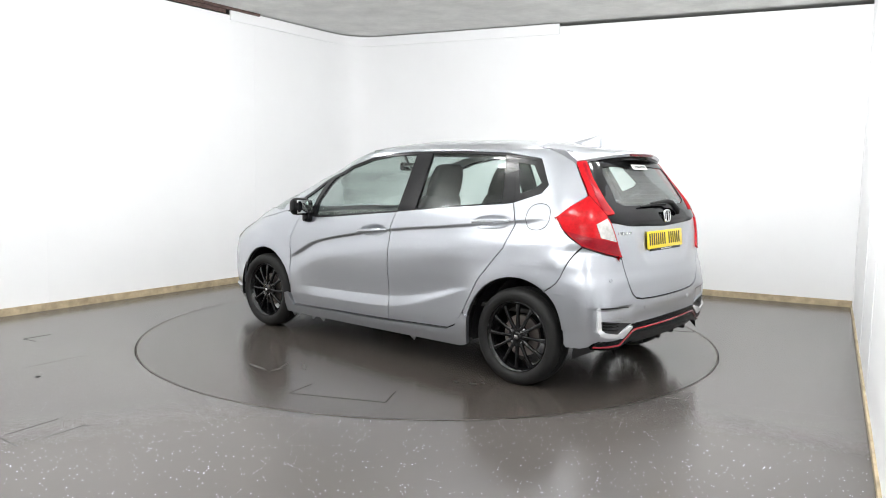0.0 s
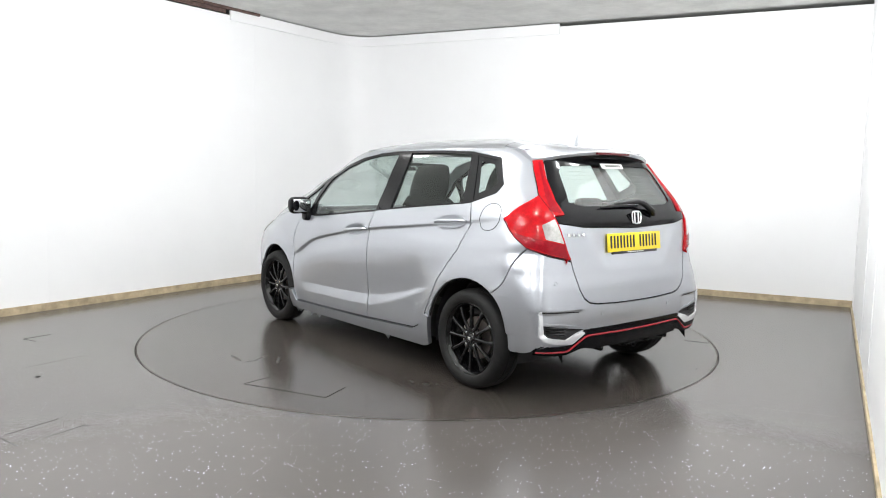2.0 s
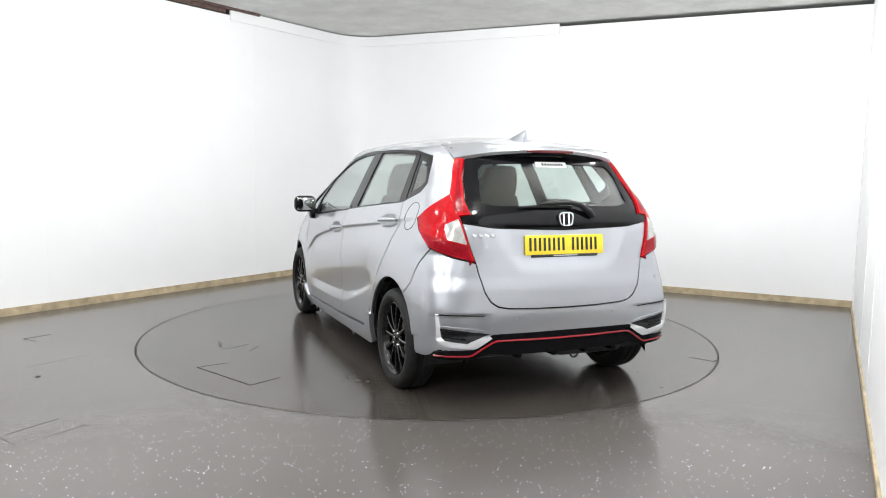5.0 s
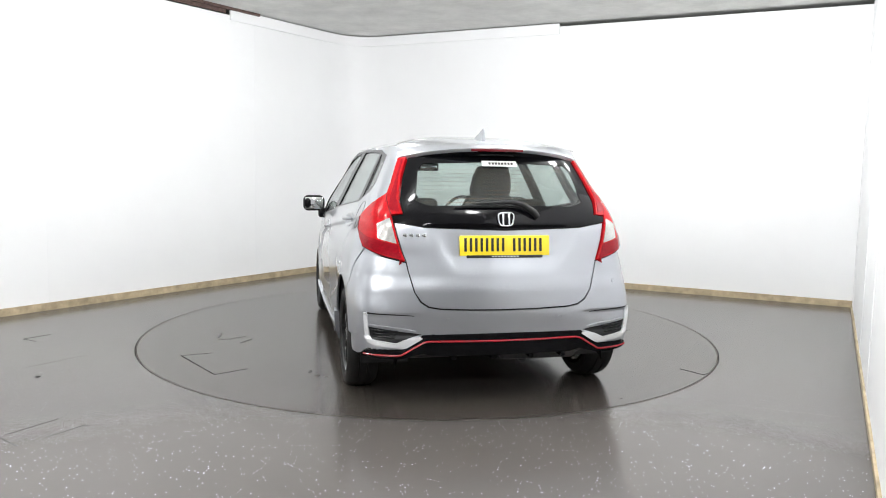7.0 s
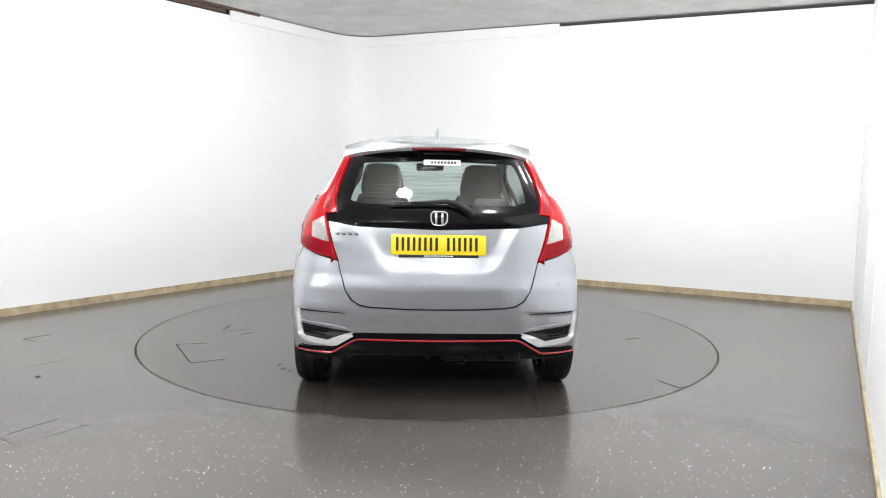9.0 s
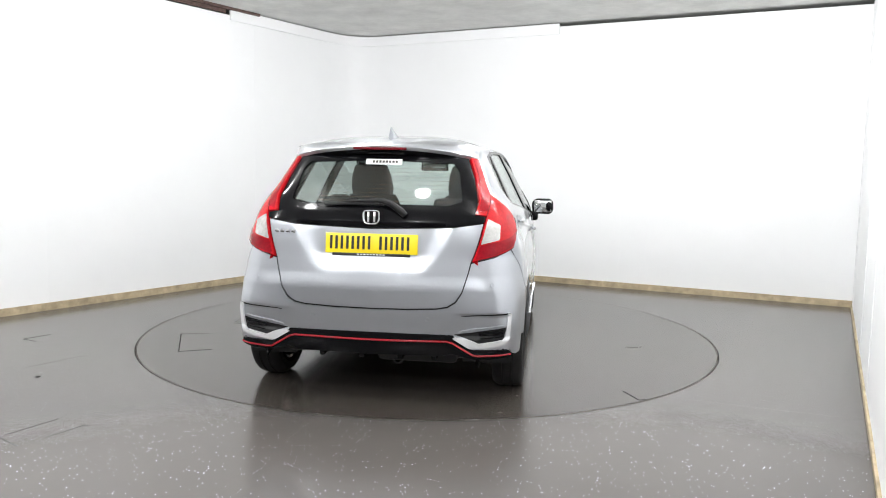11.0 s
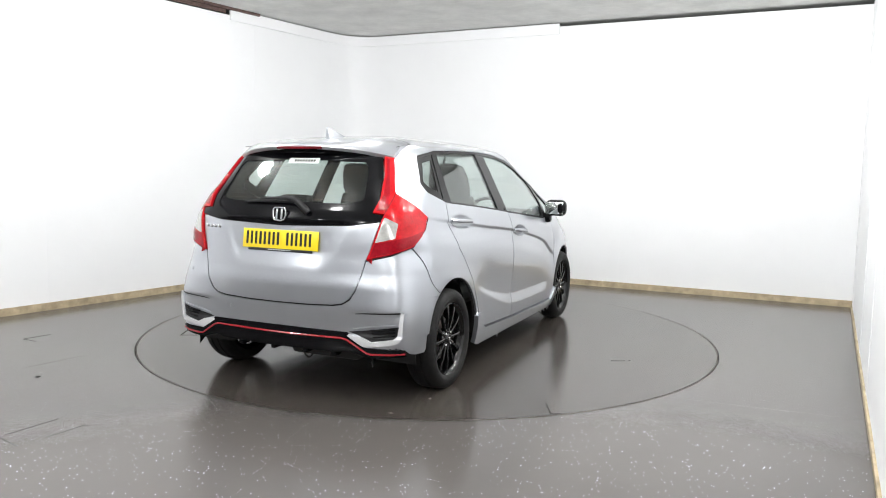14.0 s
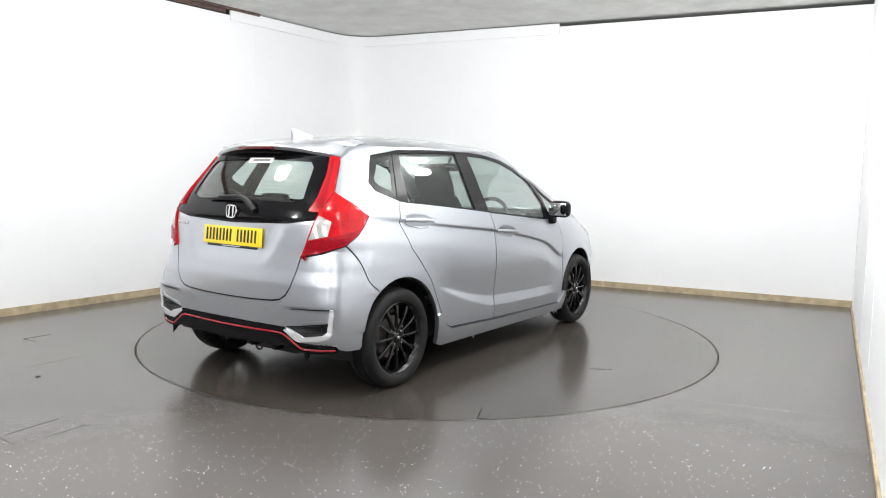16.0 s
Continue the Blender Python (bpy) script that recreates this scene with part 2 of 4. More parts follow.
bm.faces.new(lower)
for f in bm.faces:
    f.material_index = 0 if abs(f.calc_center_median().z) < 1e-4 else 1
tagged(link("floor", bm, [M_FLOOR, M_GAP], smooth=False), "polished grey resin floor with pale flecks", "floor", "", "structure")

# turntable disc
bm = bmesh.new()
lathe(bm, [(0.001, 0.0), (RC - 0.016, 0.0), (RC - 0.010, -0.006), (RC - 0.010, -0.045)], 128, "z")
turntable = tagged(link("turntable", bm, M_DISC, sharp=30), "round grey vinyl-covered turntable set flush in the floor", "turntable")

# thin metal edging round the disc
bm = bmesh.new()
lathe(bm, [(RC - 0.0105, -0.03), (RC - 0.0105, 0.0012), (RC - 0.0070, 0.0012), (RC - 0.0070, -0.03)], 128, "z")
part("edge_trim", bm, M_STEEL, turntable, "thin worn steel edging")

# ceiling downlights
bm0 = bmesh.new()
lathe(bm0, [(0.060, -0.010), (0.066, -0.016), (0.090, -0.014), (0.094, -0.006), (0.094, 0.02), (0.060, 0.02), (0.060, -0.010)], 28, "z")
first = tagged(link("ceiling_light", bm0, M_WHITE), "small round white ceiling downlight, out of view", "ceiling light", "ceiling lights")
bm0 = bmesh.new()
lathe(bm0, [(0.001, -0.004), (0.059, -0.004), (0.059, 0.01)], 28, "z")
part("diffuser", bm0, M_LAMP, first, "glowing white diffuser", smooth=False)
first.location = (LAMPS[0][0], LAMPS[0][1], 3.05)
for x, y in LAMPS[1:]:
    copy_thing(first, pose(x, y, 3.05))
for x, y in LAMPS:
    la = bpy.data.lights.new("ceiling_lamp", "POINT")
    la.shadow_soft_size, la.energy, la.color = 0.10, LAMP_POWER * (0.42 if y > 0 else 0.82 if y > -4 else 1.6), (0.985, 0.995, 1.0)
    new("ceiling_lamp", la).location = (x, y, 2.90)

from functools import lru_cache

from mathutils.geometry import tessellate_polygon

# ---- the car: body chart ----
# heights, half widths, rear and front reach, squareness of the plan sections
BZ = [0.16, 0.25, 0.35, 0.45, 0.55, 0.65, 0.75, 0.85, 0.93, 1.00, 1.06, 1.14, 1.22, 1.30, 1.37, 1.43, 1.47, 1.52]
BW = [0.805, 0.832, 0.843, 0.846, 0.847, 0.847, 0.846, 0.843, 0.834, 0.818, 0.797, 0.758, 0.718, 0.678, 0.640, 0.606, 0.565, 0.420]
BR = [1.80, 1.84, 1.866, 1.875, 1.884, 1.886, 1.872, 1.858, 1.850, 1.842, 1.820, 1.775, 1.725, 1.670, 1.620, 1.570, 1.52, 1.40]
BF = [2.03, 2.10, 2.14, 2.150, 2.150, 2.120, 2.030, 1.825, 1.680, 1.515, 1.375, 1.165, 0.985, 0.765, 0.63, 0.49, 0.35, 0.0]
BN = [10.0, 13.0, 16.0, 16.0, 15.0, 13.0, 11.0, 10.0, 12.0, 12.0, 12.0, 11.0, 9.5, 9.0, 9.0, 8.0, 7.0, 6.0]
BT = [0, 0.006, 0.014, 0.016, 0.014, 0.010, 0.010, 0.022, 0.040, 0.052, 0.056, 0.055, 0.058, 0.060, 0.062, 0.06, 0.05, 0.03]
# bow of the tail in plan: how far its corners lie ahead of its middle
BB = [0.05, 0.05, 0.05, 0.05, 0.06, 0.08, 0.09, 0.09, 0.095, 0.10, 0.10, 0.095, 0.09, 0.088, 0.088, 0.085, 0.08, 0.07]
NOSE_N = 4.0


def smooth_table(xs, ys):
    """Smooth interpolation with limited slopes."""
    n = len(xs)
    d = [(ys[i + 1] - ys[i]) / (xs[i + 1] - xs[i]) for i in range(n - 1)]
    m = [d[0]] + [0.0 if d[i - 1] * d[i] <= 0 else 2 * d[i - 1] * d[i] / (d[i - 1] + d[i]) for i in range(1, n - 1)] + [d[-1]]

    @lru_cache(maxsize=200000)
    def f(x):
        x = min(max(x, xs[0]), xs[-1])
        i = 0
        while i < n - 2 and x >= xs[i + 1]:
            i += 1
        h = xs[i + 1] - xs[i]
        t = (x - xs[i]) / h
        return ((2 * t ** 3 - 3 * t * t + 1) * ys[i] + (t ** 3 - 2 * t * t + t) * h * m[i]
                + (3 * t * t - 2 * t ** 3) * ys[i + 1] + (t ** 3 - t * t) * h * m[i + 1])
    return f


fW, fR, fF, fN, fT, fB = (smooth_table(BZ, v) for v in (BW, BR, BF, BN, BT, BB))
CREASE = smooth_table([-2.0, -1.47, -1.21, -0.74, -0.19, 0.34, 0.60, 0.93, 2.0], [1.07, 1.049, 1.019, 0.965, 0.905, 0.822, 0.765, 0.62, 0.40])
SCALLOP = smooth_table([-1.2, -0.86, -0.47, -0.20, 0.34, 1.0], [0.72, 0.564, 0.421, 0.357, 0.338, 0.33])

SCALLOP_TOP = smooth_table([-1.2, -0.86, -0.47, -0.20, 0.34, 1.0], [0.73, 0.572, 0.472, 0.430, 0.408, 0.395])


def sstep(a, b, x):
    t = min(max((x - a) / (b - a), 0.0), 1.0)
    return t * t * (3 - 2 * t)


def relief(x, y, z):
    """Pressed lines of the doors and the tailgate, outwards in metres."""
    d = 0.0
    ax = abs(x)
    if y > -1.6 and ax > 0.55:
        side = sstep(-1.55, -1.2, y) * (1 - sstep(0.75, 1.0, y))
        u = CREASE(y) - z
        if u > 0:
            d -= 0.012 * side * sstep(0, 0.018, u) * (1 - sstep(0.018, 0.16, u))
        s2 = sstep(-0.90, -0.70, y) * (1 - sstep(0.55, 0.90, y))
        zl, zu = SCALLOP(y), SCALLOP_TOP(y)
        if z > zl:
            d -= 0.014 * s2 * min(1.0, (z - zl) / max(zu - zl, 0.008)) * (1 - sstep(zu, zu + 0.28, z))
        # finger recesses behind the handles
        for yh, zh in ((-0.0175, 0.8835), (-1.0225, 0.999)):
            rr2 = ((y - yh) / 0.135) ** 2 + ((z - zh - 0.10 * (yh - y)) / 0.042) ** 2
            if rr2 < 1:
                d -= 0.020 * (1 - rr2)
        # flared arches
        for yc in (-1.265, 1.265):
            r = math.hypot(y - yc, z - 0.30)
            d += 0.012 * (1 - sstep(0.37, 0.52, r)) * sstep(0.2, 0.35, z)
    if y < -1.5 and z < 1.1:
        # recess for the number plate
        a = sstep(0.265 + 0.08 * (z - 0.80) / 0.2, 0.34 + 0.13 * (z - 0.80) / 0.2, ax) if z > 0.735 else 1.0
        d -= 0.015 * (1 - a) * sstep(0.735, 0.860, z) * (1 - sstep(1.0, 1.03, z))
        # upright edge of the bumper corner
        w_, r_ = fW(z) * (1 - fT(z)), fR(z)
        edge = abs(math.atan2(ax / w_, -y / r_) - 0.787)
        d += 0.004 * max(0.0, 1 - edge / 0.20) * sstep(0.36, 0.45, z) * (1 - sstep(0.80, 0.87, z))
        # hollow round the corner vents
        d -= 0.011 * sstep(0.395, 0.42, z) * (1 - sstep(0.525, 0.545, z)) * sstep(0.46, 0.56, ax) * (1 - sstep(0.750, 0.775, ax))
    return d


def base_point(psi, z):
    s, c = math.sin(psi), math.cos(psi)
    w, n = fW(z), (fN(z) if c >= 0 else NOSE_N)
    ln = fR(z) if c >= 0 else fF(z)
    r = (abs(s) ** n + abs(c) ** n) ** (-1 / n)
    y = -ln * r * c
    x = w * r * s * (1 - fT(z) * sstep(0.1, 1.4, -y))
    return Vector((x, y + fB(z) * (x / 0.8) ** 2 * sstep(0.80, 0.93, -y / fR(z)), z))


def surf(psi, z, off=0.0):
    p = base_point(psi, z)
    e = 0.004
    a = base_point(psi + e, z) - base_point(psi - e, z)
    b = base_point(psi, z + e) - base_point(psi, z - e)
    n = a.cross(b).normalized()
    return p + n * (off + relief(p.x, p.y, z))


def sy(y, z, s=1):
    """Chart place of a point of the flank."""
    w, n = fW(z), (fN(z) if y < 0 else NOSE_N)
    ln = fR(z) if y < 0 else fF(z)
    q = min(abs(y) / ln, 0.985)
    x = (1 - q ** n) ** (1 / n)
    return (s * math.atan2(x, -y / ln), z)


def rx(x, z):
    """Chart place of a point of the tail."""
    w, n = fW(z) * (1 - fT(z)), fN(z)
    q = min(abs(x) / w, 0.985)
    y = (1 - q ** n) ** (1 / n)
    return (math.copysign(math.atan2(q, y), x), z)


def clip(poly, axis, val, keep_less):
    out = []
    for i in range(len(poly)):
        a, b = poly[i - 1], poly[i]
        ia, ib = (a[axis] <= val) == keep_less, (b[axis] <= val) == keep_less
        if ia != ib:
            t = (val - a[axis]) / (b[axis] - a[axis])
            q = [a[0] + (b[0] - a[0]) * t, a[1] + (b[1] - a[1]) * t]
            q[axis] = val
            out.append(tuple(q))
        if ib:
            out.append(b)
    return out


def dense(poly, du=0.02, dv=0.015):
    out = []
    for i in range(len(poly)):
        a, b = poly[i], poly[(i + 1) % len(poly)]
        n = max(1, int(max(abs(b[0] - a[0]) / du, abs(b[1] - a[1]) / dv)))
        out += [(a[0] + (b[0] - a[0]) * k / n, a[1] + (b[1] - a[1]) * k / n) for k in range(n)]
    return out


def inset(poly, d):
    """Shrink a chart polygon by d metres (chart units scaled to metres)."""
    k = 1.7
    pts = [Vector((p[0] * k, p[1])) for p in poly]
    area = sum(pts[i - 1].x * pts[i].y - pts[i].x * pts[i - 1].y for i in range(len(pts)))
    sg = 1 if area > 0 else -1
    out = []
    for i, p in enumerate(pts):
        a, b = p - pts[i - 1], pts[(i + 1) % len(pts)] - p
        if a.length < 1e-9 or b.length < 1e-9:
            continue
        a.normalize(), b.normalize()
        na, nb = Vector((-a.y, a.x)) * sg, Vector((-b.y, b.x)) * sg
        m = na + nb
        m = m / max(m.length_squared / 2, 0.35)
        q = p + m * d
        out.append((q.x / k, q.y))
    return out


def rounded(poly, r=0.03, seg=5):
    """Round a polygon's corners, given in chart units."""
    k = 1.7
    out = []
    pts = [Vector((p[0] * k, p[1])) for p in poly]
    for i, p in enumerate(pts):
        a, b = pts[i - 1] - p, pts[(i + 1) % len(pts)] - p
        ra = min(r, a.length * 0.45, b.length * 0.45)
        s, e = p + a.normalized() * ra, p + b.normalized() * ra
        for j in range(seg + 1):
            t = j / seg
            q = s * (1 - t) ** 2 + p * 2 * t * (1 - t) + e * t * t
            out.append((q.x / k, q.y))
    return out


def chart_mesh(poly, off=0.0, du=0.022, dv=0.016, fn=None, hole=None):
    """Mesh of a chart polygon, with an opening if given, laid on the body."""
    fn = fn or surf
    loops = [dense(poly)] + ([dense(hole)] if hole else [])
    flat = [p for lp in loops for p in lp]
    tris = tessellate_polygon([[Vector((u * 1.7, v, 0)) for u, v in lp] for lp in loops])
    bm = bmesh.new()
    seen = {}

    def vert(p):
        key = (round(p[0], 4), round(p[1], 4))
        if key not in seen:
            seen[key] = bm.verts.new(fn(p[0], p[1], off))
        return seen[key]
    for tri in tris:
        t3 = [flat[i] for i in tri]
        if (t3[1][0] - t3[0][0]) * (t3[2][1] - t3[0][1]) - (t3[2][0] - t3[0][0]) * (t3[1][1] - t3[0][1]) < 0:
            t3 = t3[::-1]
        us = [p[0] for p in t3]
        for i in range(math.floor(min(us) / du), math.floor(max(us) / du) + 1):
            col = clip(clip(t3, 0, i * du, False), 0, (i + 1) * du, True)
            if len(col) < 3:
                continue
            cv = [p[1] for p in col]
            for j in range(math.floor(min(cv) / dv), math.floor(max(cv) / dv) + 1):
                ring = []
                for p in clip(clip(col, 1, j * dv, False), 1, (j + 1) * dv, True):
                    v = vert(p)
                    if v not in ring:
                        ring.append(v)
                if len(ring) >= 3:
                    try:
                        bm.faces.new(ring)
                    except ValueError:
                        pass
    bmesh.ops.dissolve_degenerate(bm, dist=1e-5, edges=bm.edges)
    bm.normal_update()
    c = Vector((0, -0.2, 0.8))
    tot = sum((f.normal.dot(f.calc_center_median() - c)) * f.calc_area() for f in bm.faces)
    if tot < 0:
        bmesh.ops.reverse_faces(bm, faces=bm.faces)
    return bm


def thicken(bm, t):
    """Give a sheet depth inwards, with walls round its border."""
    bm.normal_update()
    border = [e for e in bm.edges if len(e.link_faces) == 1]
    pairs = {v: bm.verts.new(v.co - v.normal * t) for v in list(bm.verts)}
    faces = list(bm.faces)
    for e in border:
        f = e.link_faces[0]
        lp = [l for l in f.loops if l.edge == e][0]
        a, b = lp.vert, lp.link_loop_next.vert
        bm.faces.new((b, a, pairs[a], pairs[b]))
    for f in faces:
        bm.faces.new([pairs[v] for v in reversed(f.verts)])
    return bm


def panel(name, poly, material, parent, label="", off=0.0, thick=0.012, gap=0.0, **kw):
    if gap:
        poly = inset(poly, gap)
    bm = chart_mesh(poly, off, **kw)
    if thick:
        thicken(bm, thick)
    return part(name, bm, material, parent, label, sharp=50)


def arc(yc, zc, r, a0, a1, s, n=14):
    return [sy(yc + r * math.cos(radians(a0 + (a1 - a0) * k / n)), max(0.17, zc + r * math.sin(radians(a0 + (a1 - a0) * k / n))), s) for k in range(n + 1)]


car = tagged(new("hatchback_car"), "silver five-door hatchback car with black alloy wheels and red-striped bumper", "car")


def S(pts, s):
    return [sy(y, z, s) for y, z in pts]


# windows of the flank, as (y, z)
FGLASS = [(0.62, 0.957), (-0.230, 1.035), (-0.232, 1.430), (-0.01, 1.418), (0.19, 1.386), (0.39, 1.327), (0.545, 1.255)]
FQUART = [(0.985, 0.975), (0.70, 0.965), (0.67, 1.06), (0.64, 1.215)]
RGLASS = [(-0.375, 1.055), (-1.075, 1.122), (-0.985, 1.424), (-0.66, 1.436), (-0.36, 1.436)]
QGLASS = [(-1.035, 1.418), (-1.235, 1.388), (-1.36, 1.245), (-1.32, 1.20), (-1.15, 1.138)]
# black surround that holds them all
DLO = [(1.015, 0.972), (0.585, 0.942), (-0.235, 1.020), (-1.085, 1.110), (-1.155, 1.122), (-1.335, 1.186), (-1.366, 1.238),
       (-1.255, 1.402), (-1.04, 1.432), (-0.99, 1.440), (-0.66, 1.450), (-0.2, 1.448), (0.0, 1.436), (0.21, 1.403), (0.42, 1.342), (0.60, 1.262)]
MID = [(-0.225, 1.028), (-0.185, 0.905), (-0.172, 0.645), (-0.185, 0.366), (-0.18, 0.262)]
RDOOR_END = [(-1.155, 1.124), (-1.205, 1.003), (-1.155, 0.844), (-0.975, 0.630), (-0.862, 0.415), (-0.80, 0.320), (-0.725, 0.285)]
FDOOR_FRONT = [(0.885, 0.240), (0.905, 0.40), (0.91, 0.634), (0.875, 0.85), (0.80, 0.957)]
BELT = [(0.80, 0.957), (0.585, 0.946), (-0.225, 1.024)]
ZRING = 1.462
for s in (-1, 1):
    fd = S(FDOOR_FRONT + BELT[1:] + MID[1:] + [(0.35, 0.250)], s)
    fdoor = panel("front_door", fd, M_PAINT, car, gap=0.0028, du=0.009, dv=0.006)
    rd = S([MID[0], (-1.085, 1.114)] + RDOOR_END + MID[:0:-1], s)
    rdoor = panel("rear_door", rd, M_PAINT, car, gap=0.0028, du=0.016, dv=0.010)
    # front wing
    wing = S([(0.885, 0.30), (0.905, 0.40), (0.91, 0.634), (0.875, 0.85), (0.80, 0.957), (1.03, 0.975), (1.22, 0.93)], s)
    wing += [sy(1.6, 0.86, s), sy(1.80, 0.78, s), sy(1.80, 0.60, s), sy(1.72, 0.45, s), sy(1.66, 0.30, s)]
    wing += arc(1.265, 0.30, 0.365, 0, 180, s)
    panel("front_wing", wing, M_PAINT, car, gap=0.002, du=0.012, dv=0.009)
    # quarter panel and rear pillar
    q = S([(-1.155, 1.124), (-1.335, 1.186), (-1.366, 1.238), (-1.255, 1.402), (-1.04, 1.432), (-0.99, 1.441), (-0.95, ZRING)], s)
    q += S([(-1.40, ZRING), (-1.45, 1.41)], s) + [(s * u, v) for u, v in ((0.768, 1.379), (0.758, 1.245), (0.755, 1.180), (0.890, 1.045), (0.853, 0.976), (0.778, 0.887), (0.838, 0.746))] + S([(-1.474, 0.612)], s)
    q += arc(-1.265, 0.30, 0.375, 121, 0, s)
    q += S([(-0.862, 0.415)], s) + S(RDOOR_END[:5][::-1], s)[1:-1]
    panel("quarter_panel", q, M_PAINT, car, gap=0.002)
    # roof rail panel above the windows
    rail = S([(-0.95, ZRING), (-0.99, 1.441), (-0.66, 1.451), (-0.2, 1.449), (0.0, 1.437), (0.21, 1.404), (0.42, 1.343), (0.60, 1.263), (1.015, 0.975)], s)
    rail += S([(1.10, 0.975), (0.72, 1.262), (0.52, 1.362), (0.30, 1.43), (0.12, ZRING)], s)
    panel("roof_rail", rail, M_PAINT, car)
    # black surround, and the panes lying a little inside
    inner = [(0.965, 0.980), (0.70, 0.968), (0.60, 0.957), (-0.235, 1.035), (-0.375, 1.055), (-1.075, 1.122), (-1.15, 1.138), (-1.32, 1.20),
             (-1.35, 1.245), (-1.235, 1.388), (-1.035, 1.418), (-0.985, 1.424), (-0.66, 1.436), (-0.36, 1.436), (-0.232, 1.430),
             (-0.01, 1.418), (0.19, 1.386), (0.39, 1.327), (0.545, 1.255), (0.64, 1.215)]
    panel("window_surround", S(DLO, s), M_PILLAR, car, "gloss black window surround", off=-0.003, thick=0.010, hole=S(inner, s))
    for nm, pts in (("b_pillar", [(-0.224, 1.03), (-0.382, 1.05), (-0.366, 1.438), (-0.226, 1.432)]),
                    ("c_pillar", [(-1.068, 1.118), (-1.158, 1.132), (-1.042, 1.422), (-0.978, 1.428)]),
                    ("a_pillar", [(0.625, 0.952), (0.71, 0.962), (0.675, 1.06), (0.648, 1.218), (0.54, 1.262)])):
        panel(nm, S(pts, s), M_PILLAR, car, "gloss black pillar trim", off=-0.0045, thick=0.025)
    for nm, pts in (("front_door_window", FGLASS), ("rear_door_window", RGLASS), ("front_quarter_window", FQUART), ("rear_quarter_window", QGLASS)):
        panel(nm, S(pts, s), M_GLASS, car, "clear greenish side window glass", off=-0.011, thick=0.004, gap=-0.006)
    qp = S(QGLASS, s)
    panel("quarter_window_border", qp, M_PILLAR, car, "black printed border of the quarter window", off=-0.0085, thick=0.002, hole=inset(qp, 0.030))
    # inner lining behind the panels
    lining = bmesh.new()
    for pl in (fd, rd, wing, q):
        b2 = chart_mesh(pl, -0.028, du=0.05, dv=0.05)
        me = bpy.data.meshes.new("tmp")
        b2.to_mesh(me)
        b2.free()
        lining.from_mesh(me)
        bpy.data.meshes.remove(me)
    part("inner_lining", lining, M_LINER, car, "dark cabin lining")
    # side skirt
    sk = S([(0.975, 0.322), (0.93, 0.318), (0.885, 0.232), (0.35, 0.243), (-0.18, 0.255), (-0.725, 0.278), (-0.80, 0.312), (-0.862, 0.40),
            (-0.905, 0.385), (-0.885, 0.20), (-0.83, 0.183), (0.99, 0.168)], s)
    panel("side_skirt", sk, M_PAINT, car, off=0.015, thick=0.03)


def mirror_poly(half):
    """Close a polygon given from the middle line over the right half."""
    return half + [(-u, v) for u, v in reversed(half) if abs(u) > 1e-9]


# ---- tail ----
gate = mirror_poly([rx(0, 0.555), rx(0.20, 0.557), rx(0.37, 0.564), rx(0.43, 0.575), rx(0.472, 0.602), rx(0.508, 0.655), (0.586, 0.816), (0.678, 1.029), rx(0.45, 1.005), rx(0, 0.992)])
tailgate = panel("tailgate", gate, M_PAINT, car, gap=0.003)
strip = mirror_poly([rx(0, 0.993), rx(0.45, 1.006), (0.679, 1.031), (0.690, 1.060), (0.642, 1.070), rx(0, 1.100)])
panel("tailgate_garnish", strip, M_BLACK, car, "gloss black strip below the rear window", off=0.008, thick=0.02)
rg = mirror_poly([rx(0, 1.094), (0.641, 1.068), (0.680, 1.150), (0.706, 1.270), (0.712, 1.388), rx(0, 1.405)])
panel("rear_window", rg, M_GLASS, car, "clear rear window glass", off=-0.006, thick=0.004)
rin = mirror_poly([rx(0, 1.125), rx(0.42, 1.122), rx(0.49, 1.145), rx(0.455, 1.32), rx(0.42, 1.355), rx(0, 1.370)])
panel("rear_window_border", rg, M_BLACK, car, "black printed glass border", off=-0.001, thick=0.004, hole=rin)
LAMP = [(0.716, 1.383), (0.709, 1.270), (0.683, 1.148), (0.643, 1.070), (0.694, 1.063), (0.588, 0.818), (0.698, 0.850), (0.738, 0.870), (0.780, 0.892), (0.851, 0.978), (0.887, 1.045), (0.753, 1.178), (0.755, 1.245), (0.766, 1.378)]
CLEARSEG = [(0.697, 1.048), (0.744, 1.014), (0.722, 0.937), (0.640, 0.914)]
LOWSEG = [(0.636, 0.908), (0.722, 0.930), (0.775, 0.945), (0.835, 0.972), (0.782, 0.902), (0.736, 0.880), (0.698, 0.860), (0.606, 0.832)]
COLUMN = [(0.740, 1.368), (0.732, 1.260), (0.728, 1.178), (0.712, 1.090), (0.664, 1.082), (0.698, 1.160), (0.722, 1.270), (0.728, 1.368)]
bump_half = [rx(0, 0.551), rx(0.20, 0.553), rx(0.37, 0.560), rx(0.432, 0.571), rx(0.476, 0.599), rx(0.511, 0.655), (0.587, 0.812), (0.698, 0.844), (0.738, 0.864), (0.776, 0.882), (0.837, 0.744), sy(-1.474, 0.612)]
bump_half += arc(-1.265, 0.30, 0.375, 121, 178, 1)
bump_half += [sy(-1.66, 0.295), sy(-1.75, 0.297), rx(0.785, 0.310), rx(0.772, 0.336), rx(0.57, 0.338), rx(0.46, 0.418), rx(0, 0.420)]
bumper_poly = mirror_poly(bump_half)
bumper = panel("rear_bumper", bumper_poly, M_PAINT, car, gap=0.002)
